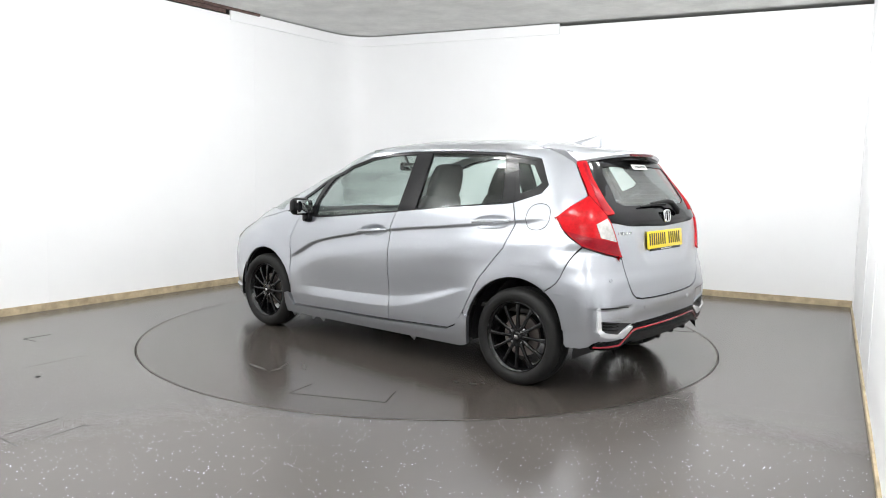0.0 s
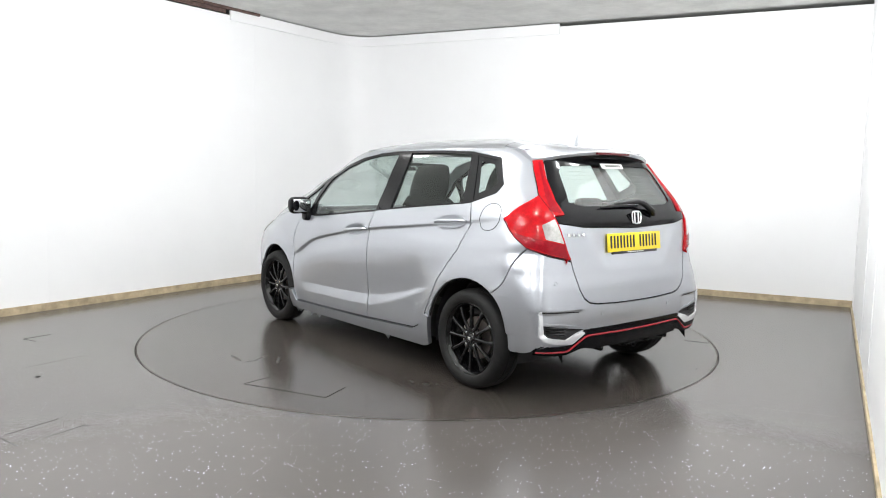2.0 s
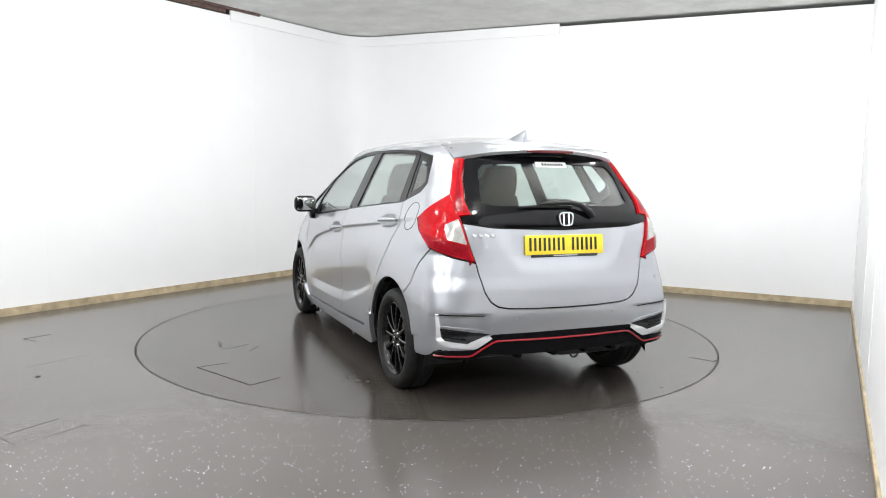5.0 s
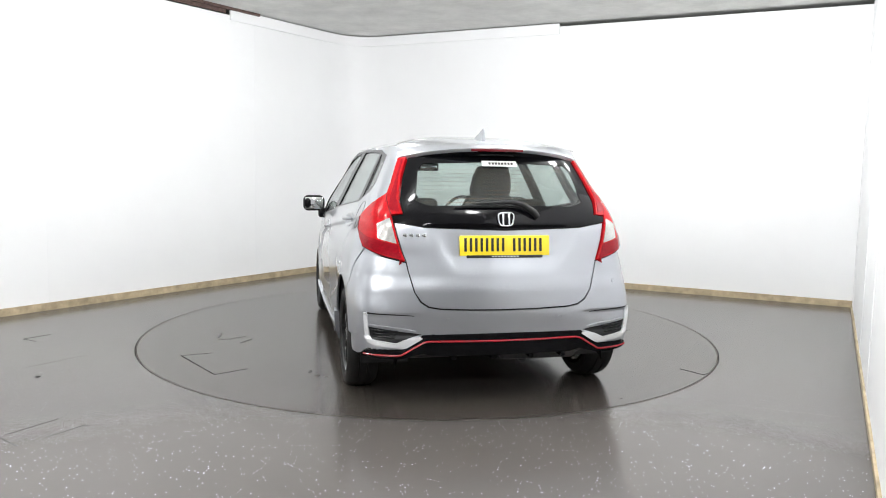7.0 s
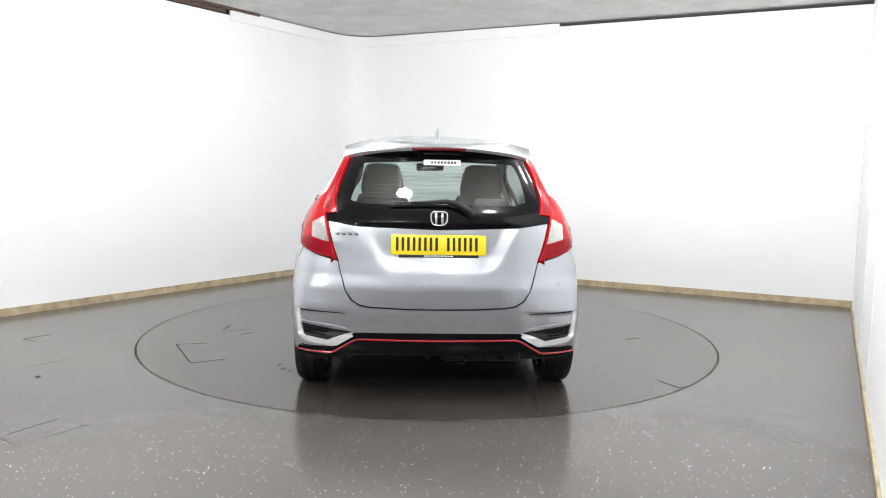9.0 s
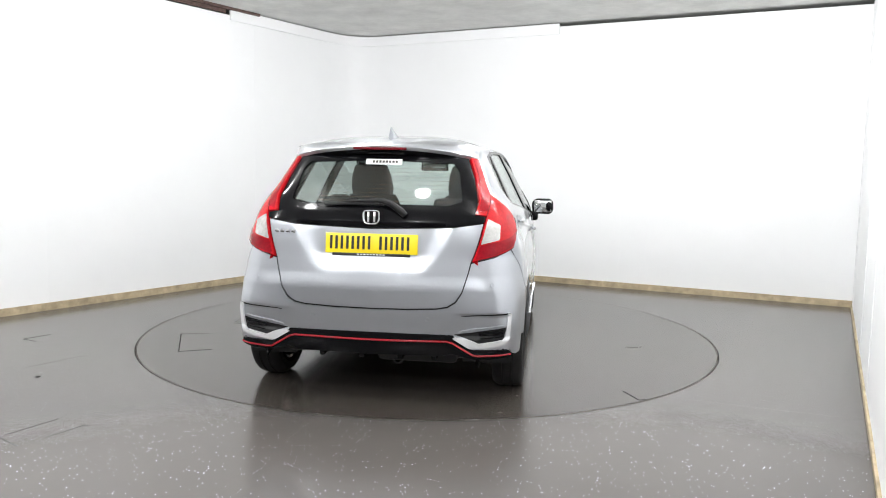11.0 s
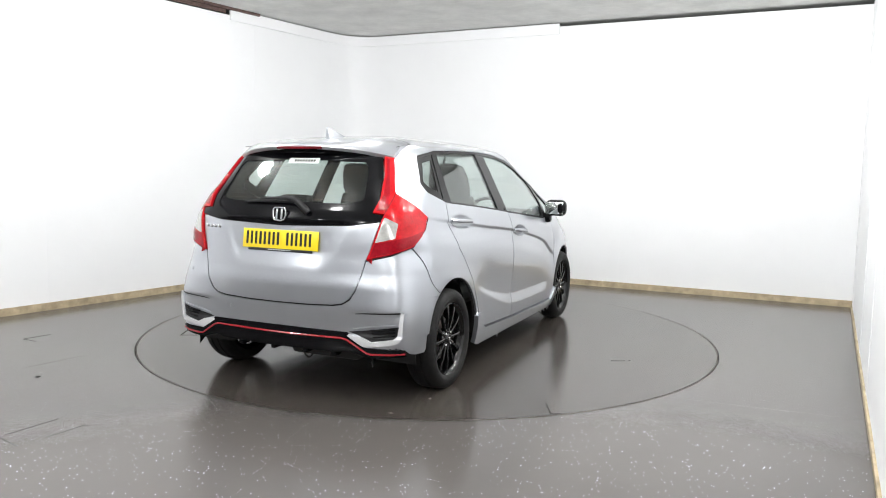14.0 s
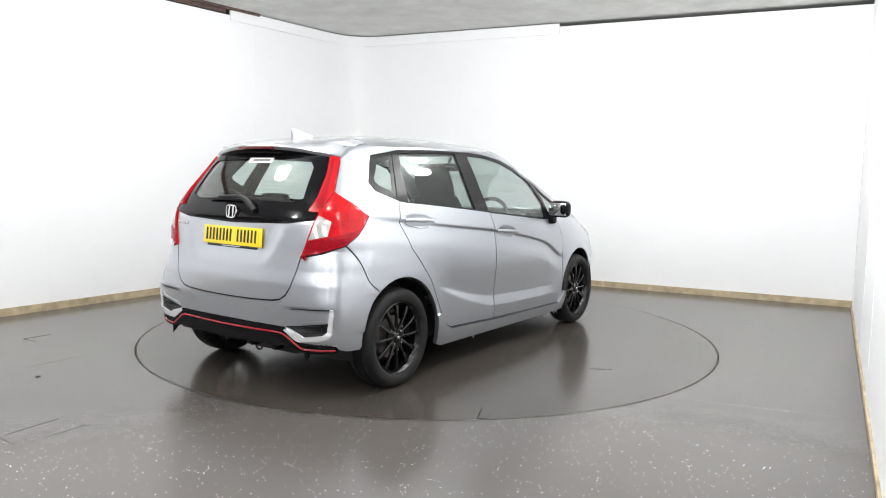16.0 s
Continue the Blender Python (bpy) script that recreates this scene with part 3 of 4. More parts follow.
diff = mirror_poly([rx(0, 0.422), rx(0.46, 0.420), rx(0.57, 0.340), rx(0.765, 0.338), rx(0.775, 0.300), rx(0.66, 0.286), rx(0.58, 0.284), rx(0.46, 0.315), rx(0.40, 0.30), rx(0, 0.295)])
diffuser = panel("diffuser", diff, M_BLACK, car, "gloss black lower bumper diffuser", off=0.006, thick=0.05)
bm = bmesh.new()
line = [(s * x, z) for s, h in ((-1, 1), (1, -1)) for x, z in [(0.770, 0.315), (0.70, 0.311), (0.60, 0.306), (0.575, 0.309), (0.46, 0.377), (0.43, 0.384), (0.2, 0.381), (0.05, 0.380)][::h]]
tube(bm, [surf(*rx(x, z), 0.009) for x, z in line], 0.0058, 8)
part("stripe", bm, M_STRIPE, diffuser, "bright red pinstripe")
for s in (-1, 1):
    lamp = panel("tail_lamp", [(s * u, v) for u, v in LAMP], M_RED, car, "red tail lamp cluster with a clear segment", off=0.013, thick=0.03, gap=0.003)
    panel("clear_lens", [(s * u, v) for u, v in rounded(CLEARSEG, 0.008)], M_CLEAR, lamp, "clear lens with chrome reflector", off=0.016, thick=0.004)
    panel("lower_lens", [(s * u, v) for u, v in rounded(LOWSEG, 0.010)], M_DEEPRED, lamp, "deep red lower reflector", off=0.0148, thick=0.004)
    panel("light_column", [(s * u, v) for u, v in COLUMN], M_DEEPRED, lamp, "deep red light guide column", off=0.0148, thick=0.004)
    bm = bmesh.new()
    tube(bm, [surf(s * u, v, 0.0135) for u, v in ((0.752, 1.176), (0.735, 1.140), (0.715, 1.100), (0.695, 1.064))], 0.0022, 6)
    part("lens_joint", bm, M_DARKRED, lamp, "dark joint between the lamp halves")
    bm = bmesh.new()
    tube(bm, [surf(s * u, v, 0.0135) for u, v in ((0.884, 1.040), (0.849, 0.976), (0.779, 0.891), (0.738, 0.871), (0.698, 0.852), (0.620, 0.829))], 0.0034, 6)
    part("lens_rim", bm, M_DARKRED, lamp, "dark lower rim of the lens")
    vent = [rx(0.762, 0.466), rx(0.66, 0.450), rx(0.575, 0.436), rx(0.47, 0.424), rx(0.545, 0.400), rx(0.605, 0.374), rx(0.735, 0.400), rx(0.762, 0.440)]
    v = panel("bumper_vent", [(s * u, w) for u, w in vent], M_TRIM, car, "black louvred vent in the bumper", off=0.002, thick=0.01)
    for k in range(3):
        z = 0.405 + 0.017 * k
        bm = bmesh.new()
        tube(bm, [surf(s * rx(x, z + 0.004 * i)[0], z + 0.004 * i, 0.006) for i, x in enumerate((0.615 - 0.008 * k, 0.66, 0.70, 0.735))], 0.0042, 6)
        part("slat", bm, M_BLACK, v)
    blade = [rx(0.770, 0.540), rx(0.764, 0.405), rx(0.750, 0.382), rx(0.715, 0.366), rx(0.57, 0.346), rx(0.55, 0.350), rx(0.462, 0.402),
             rx(0.475, 0.412), rx(0.545, 0.402), rx(0.605, 0.376), rx(0.722, 0.396), rx(0.745, 0.416), rx(0.752, 0.460), rx(0.757, 0.540)]
    panel("vent_blade", [(s * u, w) for u, w in blade], M_BLADE, bumper, "silver blade framing the vent, lightened for its bright reflection", off=0.013, thick=0.022, du=0.012, dv=0.008)
    # Flat black strip stands in for the shade of the pressed groove.
    lip = [rx(0.770, 0.544), rx(0.62, 0.536), rx(0.51, 0.527), rx(0.51, 0.523), rx(0.62, 0.529), rx(0.770, 0.536)]
    panel("bumper_groove_shade", [(s * u, w) for u, w in lip], M_TRIM, bumper, "dark strip laid in for the shade of a groove", off=0.001, thick=0.004)
    shelf = [rx(0.766, 0.482), rx(0.66, 0.468), rx(0.575, 0.456), rx(0.50, 0.442), rx(0.50, 0.438), rx(0.575, 0.450), rx(0.66, 0.461), rx(0.766, 0.474)]
    panel("bumper_ledge", [(s * u, w) for u, w in shelf], M_PAINT, bumper, "pressed ledge above the vent", off=0.008, thick=0.012)

# roof
def roof_mesh(drop, kmax=1.0, top=1.548):
    bm = bmesh.new()
    n, rings = 96, 14
    prev = None
    for j in range(rings + 1):
        k = kmax * (j / rings)
        row = []
        if j == 0:
            row = [bm.verts.new((0, -0.55, top - drop))]
        else:
            for i in range(n):
                p = surf(i * math.tau / n, ZRING)
                row.append(bm.verts.new((p.x * k, -0.55 + (p.y + 0.55) * k, top - (top - ZRING) * k ** 2.4 - drop)))
        if prev is not None:
            for i in range(n):
                h = (i + 1) % n
                if len(prev) == 1:
                    bm.faces.new((prev[0], row[i], row[h]))
                else:
                    bm.faces.new((prev[i], row[i], row[h], prev[h]))
        prev = row
    bmesh.ops.recalc_face_normals(bm, faces=bm.faces)
    return bm


part("roof", roof_mesh(0.0), M_PAINT, car)
part("headlining", roof_mesh(0.035, 0.97), M_HEADLINER, car, "grey cloth headlining")

# spoiler, lying on the roof
def roof_z(x, y):
    k = ((abs(x) / (fW(ZRING) * (1 - fT(ZRING)))) ** 7 + (abs(y - fB(ZRING) * (x / 0.8) ** 2 + 0.55) / (fR(ZRING) - 0.55)) ** 7) ** (1 / 7)
    return 1.548 - (1.548 - ZRING) * k ** 2.4


bm = bmesh.new()
rows = []
for i in range(25):
    x = -0.548 + 1.096 * i / 24
    q = (x / 0.548) ** 2
    ye = -1.650 + 0.105 * q + 0.05 * q ** 4
    ze = 1.452 - 0.050 * q - 0.008 * q ** 4
    e = sstep(0.40, 0.57, abs(x))
    col = [(x * 0.93, -1.20, roof_z(x * 0.93, -1.20) + 0.001), (x * 0.98, -1.33, roof_z(x * 0.98, -1.33) + 0.002), (x, 0.5 * (ye - 1.33), max(roof_z(x, 0.5 * (ye - 1.33)), ze + 0.004) + 0.002), (x, ye + 0.012, ze + 0.003),
           (x, ye, ze - 0.006), (x * 0.998, ye + 0.008, ze - 0.024 - 0.010 * e), (x * 0.99, ye + 0.03, ze - 0.048), (x * 0.97, ye + 0.07, ze - 0.052), (x * 0.93, -1.30, 1.42 - 0.03 * q)]
    rows.append([bm.verts.new(c) for c in col])
for a, b in zip(rows, rows[1:]):
    for k in range(len(a) - 1):
        f = bm.faces.new((a[k], b[k], b[k + 1], a[k + 1]))
        f.material_index = 1 if k >= 5 and abs(a[0].co.x) < 0.50 else 0
bm.faces.new(rows[0])
bm.faces.new(rows[-1][::-1])
bmesh.ops.recalc_face_normals(bm, faces=bm.faces)
spoiler = part("spoiler", bm, [M_PAINT, M_BLACK], car, "silver roof spoiler with black underside", sharp=40)
bm = bmesh.new()
add_box(bm, (0, -1.650, 1.4335), (0.31, 0.016, 0.015), bev=0.003)
part("brake_light", bm, M_DARKRED, spoiler, "dark red high brake light")

for s in (-1, 1):
    bm = bmesh.new()
    tube(bm, [(s * x, y, roof_z(x, y) + 0.001) for x, y in ((0.40, -1.195), (0.47, -1.20), (0.512, -1.22), (0.528, -1.30), (0.538, -1.40), (0.543, -1.46))], 0.0016, 6)
    part("spoiler_joint", bm, M_TRIM, spoiler, "dark joint beside the spoiler")

# shark fin aerial
bm = bmesh.new()
secs = [(-1.08, 0.004, 0.018), (-1.14, 0.018, 0.034), (-1.20, 0.024, 0.050), (-1.27, 0.026, 0.066), (-1.32, 0.024, 0.080), (-1.345, 0.018, 0.083), (-1.352, 0.012, 0.02)]
rr = []
for y, hw, h in secs:
    zb = 1.490
    rr.append([bm.verts.new((x, y - 0.01 * (zz / 0.09), zb + zz)) for x, zz in ((-hw, 0), (-hw * 0.75, h * 0.4), (-hw * 0.28, h * 0.85), (0, h), (hw * 0.28, h * 0.85), (hw * 0.75, h * 0.4), (hw, 0))])
for a, b in zip(rr, rr[1:]):
    for k in range(6):
        bm.faces.new((a[k], b[k], b[k + 1], a[k + 1]))
bm.faces.new(rr[0])
bm.faces.new(rr[-1][::-1])
bmesh.ops.recalc_face_normals(bm, faces=bm.faces)
part("aerial_fin", bm, M_PAINT, car, "silver shark fin aerial")

# ---- nose ----
half_b = [sy(1.035, 0.978), sy(1.22, 0.932), sy(1.6, 0.862), sy(1.80, 0.782), (math.pi - 0.3, 0.775)]
bonnet_poly = half_b + [(math.tau - u, v) for u, v in reversed(half_b)]
panel("bonnet", bonnet_poly, M_PAINT, car, gap=0.002)
half_w = [sy(1.10, 0.980), sy(0.72, 1.262), sy(0.52, 1.362), sy(0.30, 1.43), sy(0.12, ZRING)]
ws = half_w + [(math.tau - u, v) for u, v in reversed(half_w)]
panel("windscreen", ws, M_GLASS, car, "clear laminated windscreen", off=-0.004, thick=0.005)
half_f = [sy(1.80, 0.778), sy(1.80, 0.60), sy(1.72, 0.45), sy(1.66, 0.30), sy(1.66, 0.20), (math.pi - 0.4, 0.20)]
fb = half_f + [(math.tau - u, v) for u, v in reversed(half_f)]
panel("front_bumper", fb, M_PAINT, car, gap=0.002)
half_l = [sy(1.70, 0.285), sy(1.68, 0.185), (math.pi - 0.4, 0.185), (math.pi - 0.4, 0.285)]
panel("front_lip", [half_l[0]] + half_l[1:3] + [(math.tau - u, v) for u, v in (half_l[2], half_l[1], half_l[0])], M_PAINT, car, "silver lip under the front bumper", off=0.018, thick=0.03)
for s in (-1, 1):
    hl = [sy(1.60, 0.845), sy(1.76, 0.812), sy(1.93, 0.76), sy(2.02, 0.70), sy(1.98, 0.67), sy(1.80, 0.735)]
    panel("headlamp", [(s * u, v) for u, v in hl], M_CLEAR, car, "clear headlamp lens", off=0.006, thick=0.03)

# ---- underbody ----
bm = bmesh.new()
add_box(bm, (0, 0.0, 0.33), (1.40, 1.75, 0.26), bev=0.03)
add_box(bm, (0, -1.25, 0.36), (1.05, 1.0, 0.20), bev=0.03)
add_box(bm, (0, 1.35, 0.36), (1.05, 1.1, 0.24), bev=0.03)
add_box(bm, (0.25, -1.68, 0.29), (0.46, 0.18, 0.11), bev=0.03)
part("underbody", bm, M_ENGINE, car, "black underbody with exhaust silencer")
for s in (-1, 1):
    for yc in (-1.265, 1.265):
        bm = bmesh.new()
        n = 20
        a_, b_ = [], []
        for k in range(n + 1):
            a = radians(-12 + 204 * k / n)
            a_.append(bm.verts.new((s * 0.50, yc + 0.378 * math.cos(a), 0.30 + 0.378 * math.sin(a))))
            b_.append(bm.verts.new((s * (0.79 if yc > 0 else 0.775), yc + 0.378 * math.cos(a), 0.30 + 0.378 * math.sin(a))))
        for k in range(n):
            bm.faces.new((a_[k], a_[k + 1], b_[k + 1], b_[k]))
        bm.faces.new(a_)
        thicken(bm, 0.004)
        part("wheel_arch_liner", bm, M_TRIM, car, "black wheel arch liner")

# ---- wheels ----
def build_wheel():
    w = new("wheel")
    w.parent = car
    bm = bmesh.new()
    R = 0.303
    prof = [(0.212, 0.055), (0.221, 0.078), (0.234, 0.089), (0.255, 0.093), (0.275, 0.090), (0.290, 0.080), (0.298, 0.066), (R, 0.045), (R, 0.030), (R - 0.006, 0.028), (R - 0.006, 0.022),
            (R, 0.020), (R, -0.020), (R - 0.006, -0.022), (R - 0.006, -0.028), (R, -0.030), (R, -0.045), (0.298, -0.066), (0.275, -0.090), (0.23, -0.089), (0.208, -0.055)]
    lathe(bm, prof, 64)
    part("tyre", bm, M_RUBBER, w, "black tyre")
    bm = bmesh.new()
    lathe(bm, [(0.219, 0.066), (0.222, 0.076), (0.216, 0.080), (0.207, 0.072), (0.196, 0.050), (0.186, 0.0), (0.19, -0.08), (0.205, -0.085)], 64)
    rim = part("rim", bm, M_RIM, w, "gloss black alloy rim")
    for k in range(12):
        bm = bmesh.new()
        rot = Matrix.Rotation(math.tau * k / 12, 4, "X")
        secs = [(0.030, 0.014, 0.062), (0.07, 0.0095, 0.066), (0.13, 0.008, 0.068), (0.18, 0.011, 0.066), (0.210, 0.018, 0.062)]
        rings = []
        for r, hw, x in secs:
            rings.append([bm.verts.new(rot @ Vector(p)) for p in ((x - 0.02, -hw, r), (x - 0.003, -hw, r), (x, -hw * 0.5, r), (x, hw * 0.5, r), (x - 0.003, hw, r), (x - 0.02, hw, r))])
        for a, b in zip(rings, rings[1:]):
            for i in range(6):
                bm.faces.new((a[i], a[(i + 1) % 6], b[(i + 1) % 6], b[i]))
        bmesh.ops.recalc_face_normals(bm, faces=bm.faces)
        part("spoke", bm, M_RIM, rim)
    bm = bmesh.new()
    lathe(bm, [(0.001, 0.072), (0.022, 0.072), (0.026, 0.069), (0.030, 0.064), (0.062, 0.062), (0.070, 0.052), (0.070, 0.03)], 32)
    part("hub", bm, M_RIM, rim)
    bm = bmesh.new()
    add_box(bm, (0.0735, 0, 0), (0.003, 0.024, 0.020), bev=0.001)
    part("hub_emblem", bm, M_CHROME, rim, "small chrome emblem")
    for k in range(4):
        bm = bmesh.new()
        a = math.tau * (k + 0.5) / 4
        m = Matrix.Translation((0, 0.048 * math.cos(a), 0.048 * math.sin(a)))
        lathe(bm, [(0.001, 0.070), (0.007, 0.070), (0.009, 0.066), (0.009, 0.058)], 6, "x", m)
        part("wheel_nut", bm, M_CHROME, rim)
    bm = bmesh.new()
    lathe(bm, [(0.05, 0.012), (0.128, 0.012), (0.130, 0.009), (0.130, -0.009), (0.128, -0.012), (0.05, -0.012)], 40)
    part("brake_disc", bm, M_STEEL, w, "worn steel brake disc")
    return w


wheel = build_wheel()
XW = 0.745
wheel.matrix_basis = pose(XW, -1.265, 0.303)
for x, y in ((XW, 1.265), (-XW, -1.265), (-XW, 1.265)):
    copy_thing(wheel, pose(x, y, 0.303, 0, 0, 0 if x > 0 else 180))

# ---- mirrors, handles ----
for s in (-1, 1):
    bm = bmesh.new()
    add_box(bm, (0, 0, 0), (0.185, 0.115, 0.135), bev=0.045, seg=4)
    for v in bm.verts:
        v.co.y += 0.02 * (v.co.x / 0.09) * s * -1
        if v.co.y > 0:
            v.co.z *= 0.92
    bmesh.ops.translate(bm, vec=(s * 0.905, 0.715, 1.025), verts=bm.verts)
    add_box(bm, (s * 0.835, 0.70, 0.945), (0.07, 0.085, 0.085), bev=0.02)
    mir = part("door_mirror", bm, M_BLACK, car, "gloss black door mirror")
    bm = bmesh.new()
    add_box(bm, (s * 0.905, 0.655, 1.025), (0.150, 0.008, 0.100), bev=0.003)
    part("mirror_glass", bm, M_MIRROR, mir, "mirror glass")
    for y0, z0, y1, z1 in ((0.125, 0.868, -0.16, 0.895), (-0.885, 0.990, -1.16, 1.008)):
        cup = [sy(y0 + (y1 - y0) * (0.5 + 0.5 * math.cos(a)), (z0 + z1) / 2 + (z1 - z0) * 0.5 * math.cos(a) + 0.040 * math.sin(a), s) for a in [k * math.tau / 24 for k in range(24)]]
        hd = panel("door_handle", cup, M_PAINT, car, "silver door handle with cup recess", off=0.0015, thick=0.004)
        bm = bmesh.new()
        pts = []
        for k in range(9):
            t = k / 8
            y, z = y0 + (y1 - y0) * t, z0 + (z1 - z0) * t
            pts.append(surf(*sy(y, z, s), 0.004 + 0.030 * math.sin(math.pi * t) ** 0.5))
        tube(bm, pts, [0.008 + 0.006 * math.sin(math.pi * k / 8) for k in range(9)], 10)
        part("grip", bm, M_PAINT, hd)


# ---- tail details ----
TILT = 6.3
plate_m = pose(0, -1.838, 0.907, -TILT)
bm = bmesh.new()
add_box(bm, (0, 0, 0), (0.52, 0.006, 0.111), bev=0.0025)
bmesh.ops.transform(bm, matrix=plate_m, verts=bm.verts)
plate = part("number_plate", bm, M_PLATE, tailgate, "yellow rear number plate with black bars")
x0 = -0.212
for k in range(7):
    cx = x0 + 0.0615 * k + (0.034 if k > 3 else 0.0)
    for dx in (-0.0155, 0.0155):
        bm = bmesh.new()
        add_box(bm, (cx + dx, -0.0042, 0.004), (0.014, 0.002, 0.074))
        bmesh.ops.transform(bm, matrix=plate_m, verts=bm.verts)
        part("character_bar", bm, M_INK, plate, smooth=False)
bm = bmesh.new()
add_box(bm, (0, 0.002, -0.060), (0.44, 0.010, 0.018), bev=0.003)
bmesh.ops.transform(bm, matrix=plate_m, verts=bm.verts)
holder = part("plate_holder", bm, M_INK, tailgate, "black plate holder strip")
for k in range(9):
    bm = bmesh.new()
    add_box(bm, (-0.072 + 0.018 * k, -0.0045, -0.0605), (0.011, 0.002, 0.006))
    bmesh.ops.transform(bm, matrix=plate_m, verts=bm.verts)
    part("text_bar", bm, M_WHITE, holder, smooth=False)

# chrome emblem: a rounded frame
bm = bmesh.new()
em = surf(0, 1.045, 0.018)
pts = []
for k in range(32):
    a = k * math.tau / 32
    c_, s_ = math.cos(a), math.sin(a)
    x, z = 0.043 * math.copysign(abs(c_) ** 0.55, c_), 0.036 * math.copysign(abs(s_) ** 0.55, s_)
    pts.append((em.x + x * (1 + 2.5 * z), em.y + 0.12 * z, em.z + z))
tube(bm, pts + pts[:1], 0.0055, 8)
for dx in (-0.017, 0.017):
    add_box(bm, (em.x + dx, em.y + 0.001, em.z), (0.013, 0.008, 0.062), Matrix.Rotation(radians(-7), 4, "X"), bev=0.002)
emblem = part("emblem", bm, M_CHROME, tailgate, "plain chrome emblem frame with two upright bars")
bm = bmesh.new()
add_box(bm, (em.x, em.y + 0.007, em.z), (0.074, 0.006, 0.062), Matrix.Rotation(radians(-7), 4, "X"), bev=0.002)
part("backing", bm, M_BLACK, emblem, "gloss black backing")
# model badge as plain bars
for k in range(4):
    bm = bmesh.new()
    p = surf(*rx(-0.555 + 0.034 * k, 0.962), 0.003)
    add_box(bm, p, (0.024, 0.005, 0.017), Matrix.Rotation(radians(12), 4, "Y"), bev=0.0015)
    part("badge_bar", bm, M_CHROME, tailgate, "small chrome badge bar")
# wiper
bm = bmesh.new()
wp = [surf(*rx(x, z), o) for x, z, o in ((0.185, 1.060, 0.016), (0.165, 1.075, 0.030), (0.10, 1.112, 0.040), (0.04, 1.124, 0.040), (-0.06, 1.124, 0.032), (-0.16, 1.122, 0.026))]
tube(bm, wp, [0.018, 0.020, 0.018, 0.014, 0.009, 0.006], 10)
wiper = part("wiper", bm, M_TRIM, tailgate, "black plastic rear wiper arm")
bm = bmesh.new()
tube(bm, [surf(*rx(x, z), 0.014) for x, z in ((0.06, 1.113), (-0.08, 1.116), (-0.18, 1.115), (-0.28, 1.110))], [0.006, 0.009, 0.009, 0.004], 8)
part("blade", bm, M_TRIM, wiper, "black rubber wiper blade")
# sticker inside the glass
st = [rx(-0.085, 1.343), rx(0.125, 1.343), rx(0.125, 1.374), rx(-0.085, 1.374)]
sticker = panel("sticker", st, M_WHITE, car, "white window sticker with grey bars", off=0.001, thick=0.001)
for k in range(8):
    bx = -0.045 + 0.019 * k
    panel("text_bar", [rx(bx, 1.352), rx(bx + 0.013, 1.352), rx(bx + 0.013, 1.365), rx(bx, 1.365)], M_LINER, sticker, off=0.002, thick=0.0005)
# heater lines of the rear window
for k in range(9):
    z = 1.145 + 0.023 * k
    bm = bmesh.new()
    tube(bm, [surf(*rx(x, z), -0.0115) for x in (-0.44, -0.3, -0.15, 0, 0.15, 0.3, 0.44)], 0.0008, 4)
    part("heater_line", bm, M_HEATER, car, "thin brown heater line")
# parking sensors
for x, z in ((-0.668, 0.695), (-0.325, 0.504), (0.325, 0.504), (0.668, 0.695)):
    bm = bmesh.new()
    p = surf(*rx(x, z), 0.0)
    n = (surf(*rx(x, z), 0.01) - p).normalized()
    m = Matrix.Translation(p) @ n.to_track_quat("Z", "Y").to_matrix().to_4x4()
    lathe(bm, [(0.001, 0.002), (0.009, 0.002), (0.0095, 0.0005), (0.0105, 0.0005), (0.0115, 0.002), (0.012, -0.002)], 20, "z", m)
    part("parking_sensor", bm, M_PAINT, bumper, "round parking sensor")
# fuel flap groove
bm = bmesh.new()
ring = []
for k in range(33):
    a = k * math.tau / 32
    ring.append(surf(*sy(-1.358 + 0.083 * math.copysign(abs(math.cos(a)) ** 0.85, math.cos(a)), 1.047 + 0.078 * math.copysign(abs(math.sin(a)) ** 0.85, math.sin(a)), -1), 0.0))
tube(bm, ring, 0.0022, 6)
part("fuel_flap_joint", bm, M_TRIM, car, "dark joint round the fuel flap")
# towing eye
bm = bmesh.new()
tube(bm, [(0.14 + 0.028 * math.cos(k * math.tau / 12), -1.76, 0.250 + 0.028 * math.sin(k * math.tau / 12)) for k in range(13)], 0.006, 8)
part("towing_eye", bm, M_TRIM, car, "black steel towing eye")
for x in (-0.28, -0.05, 0.17, 0.36):
    bm = bmesh.new()
    add_box(bm, (x, -1.812, 0.288), (0.030, 0.070, 0.040), bev=0.008)
    part("fin", bm, M_BLACK, diffuser, "black diffuser fin")

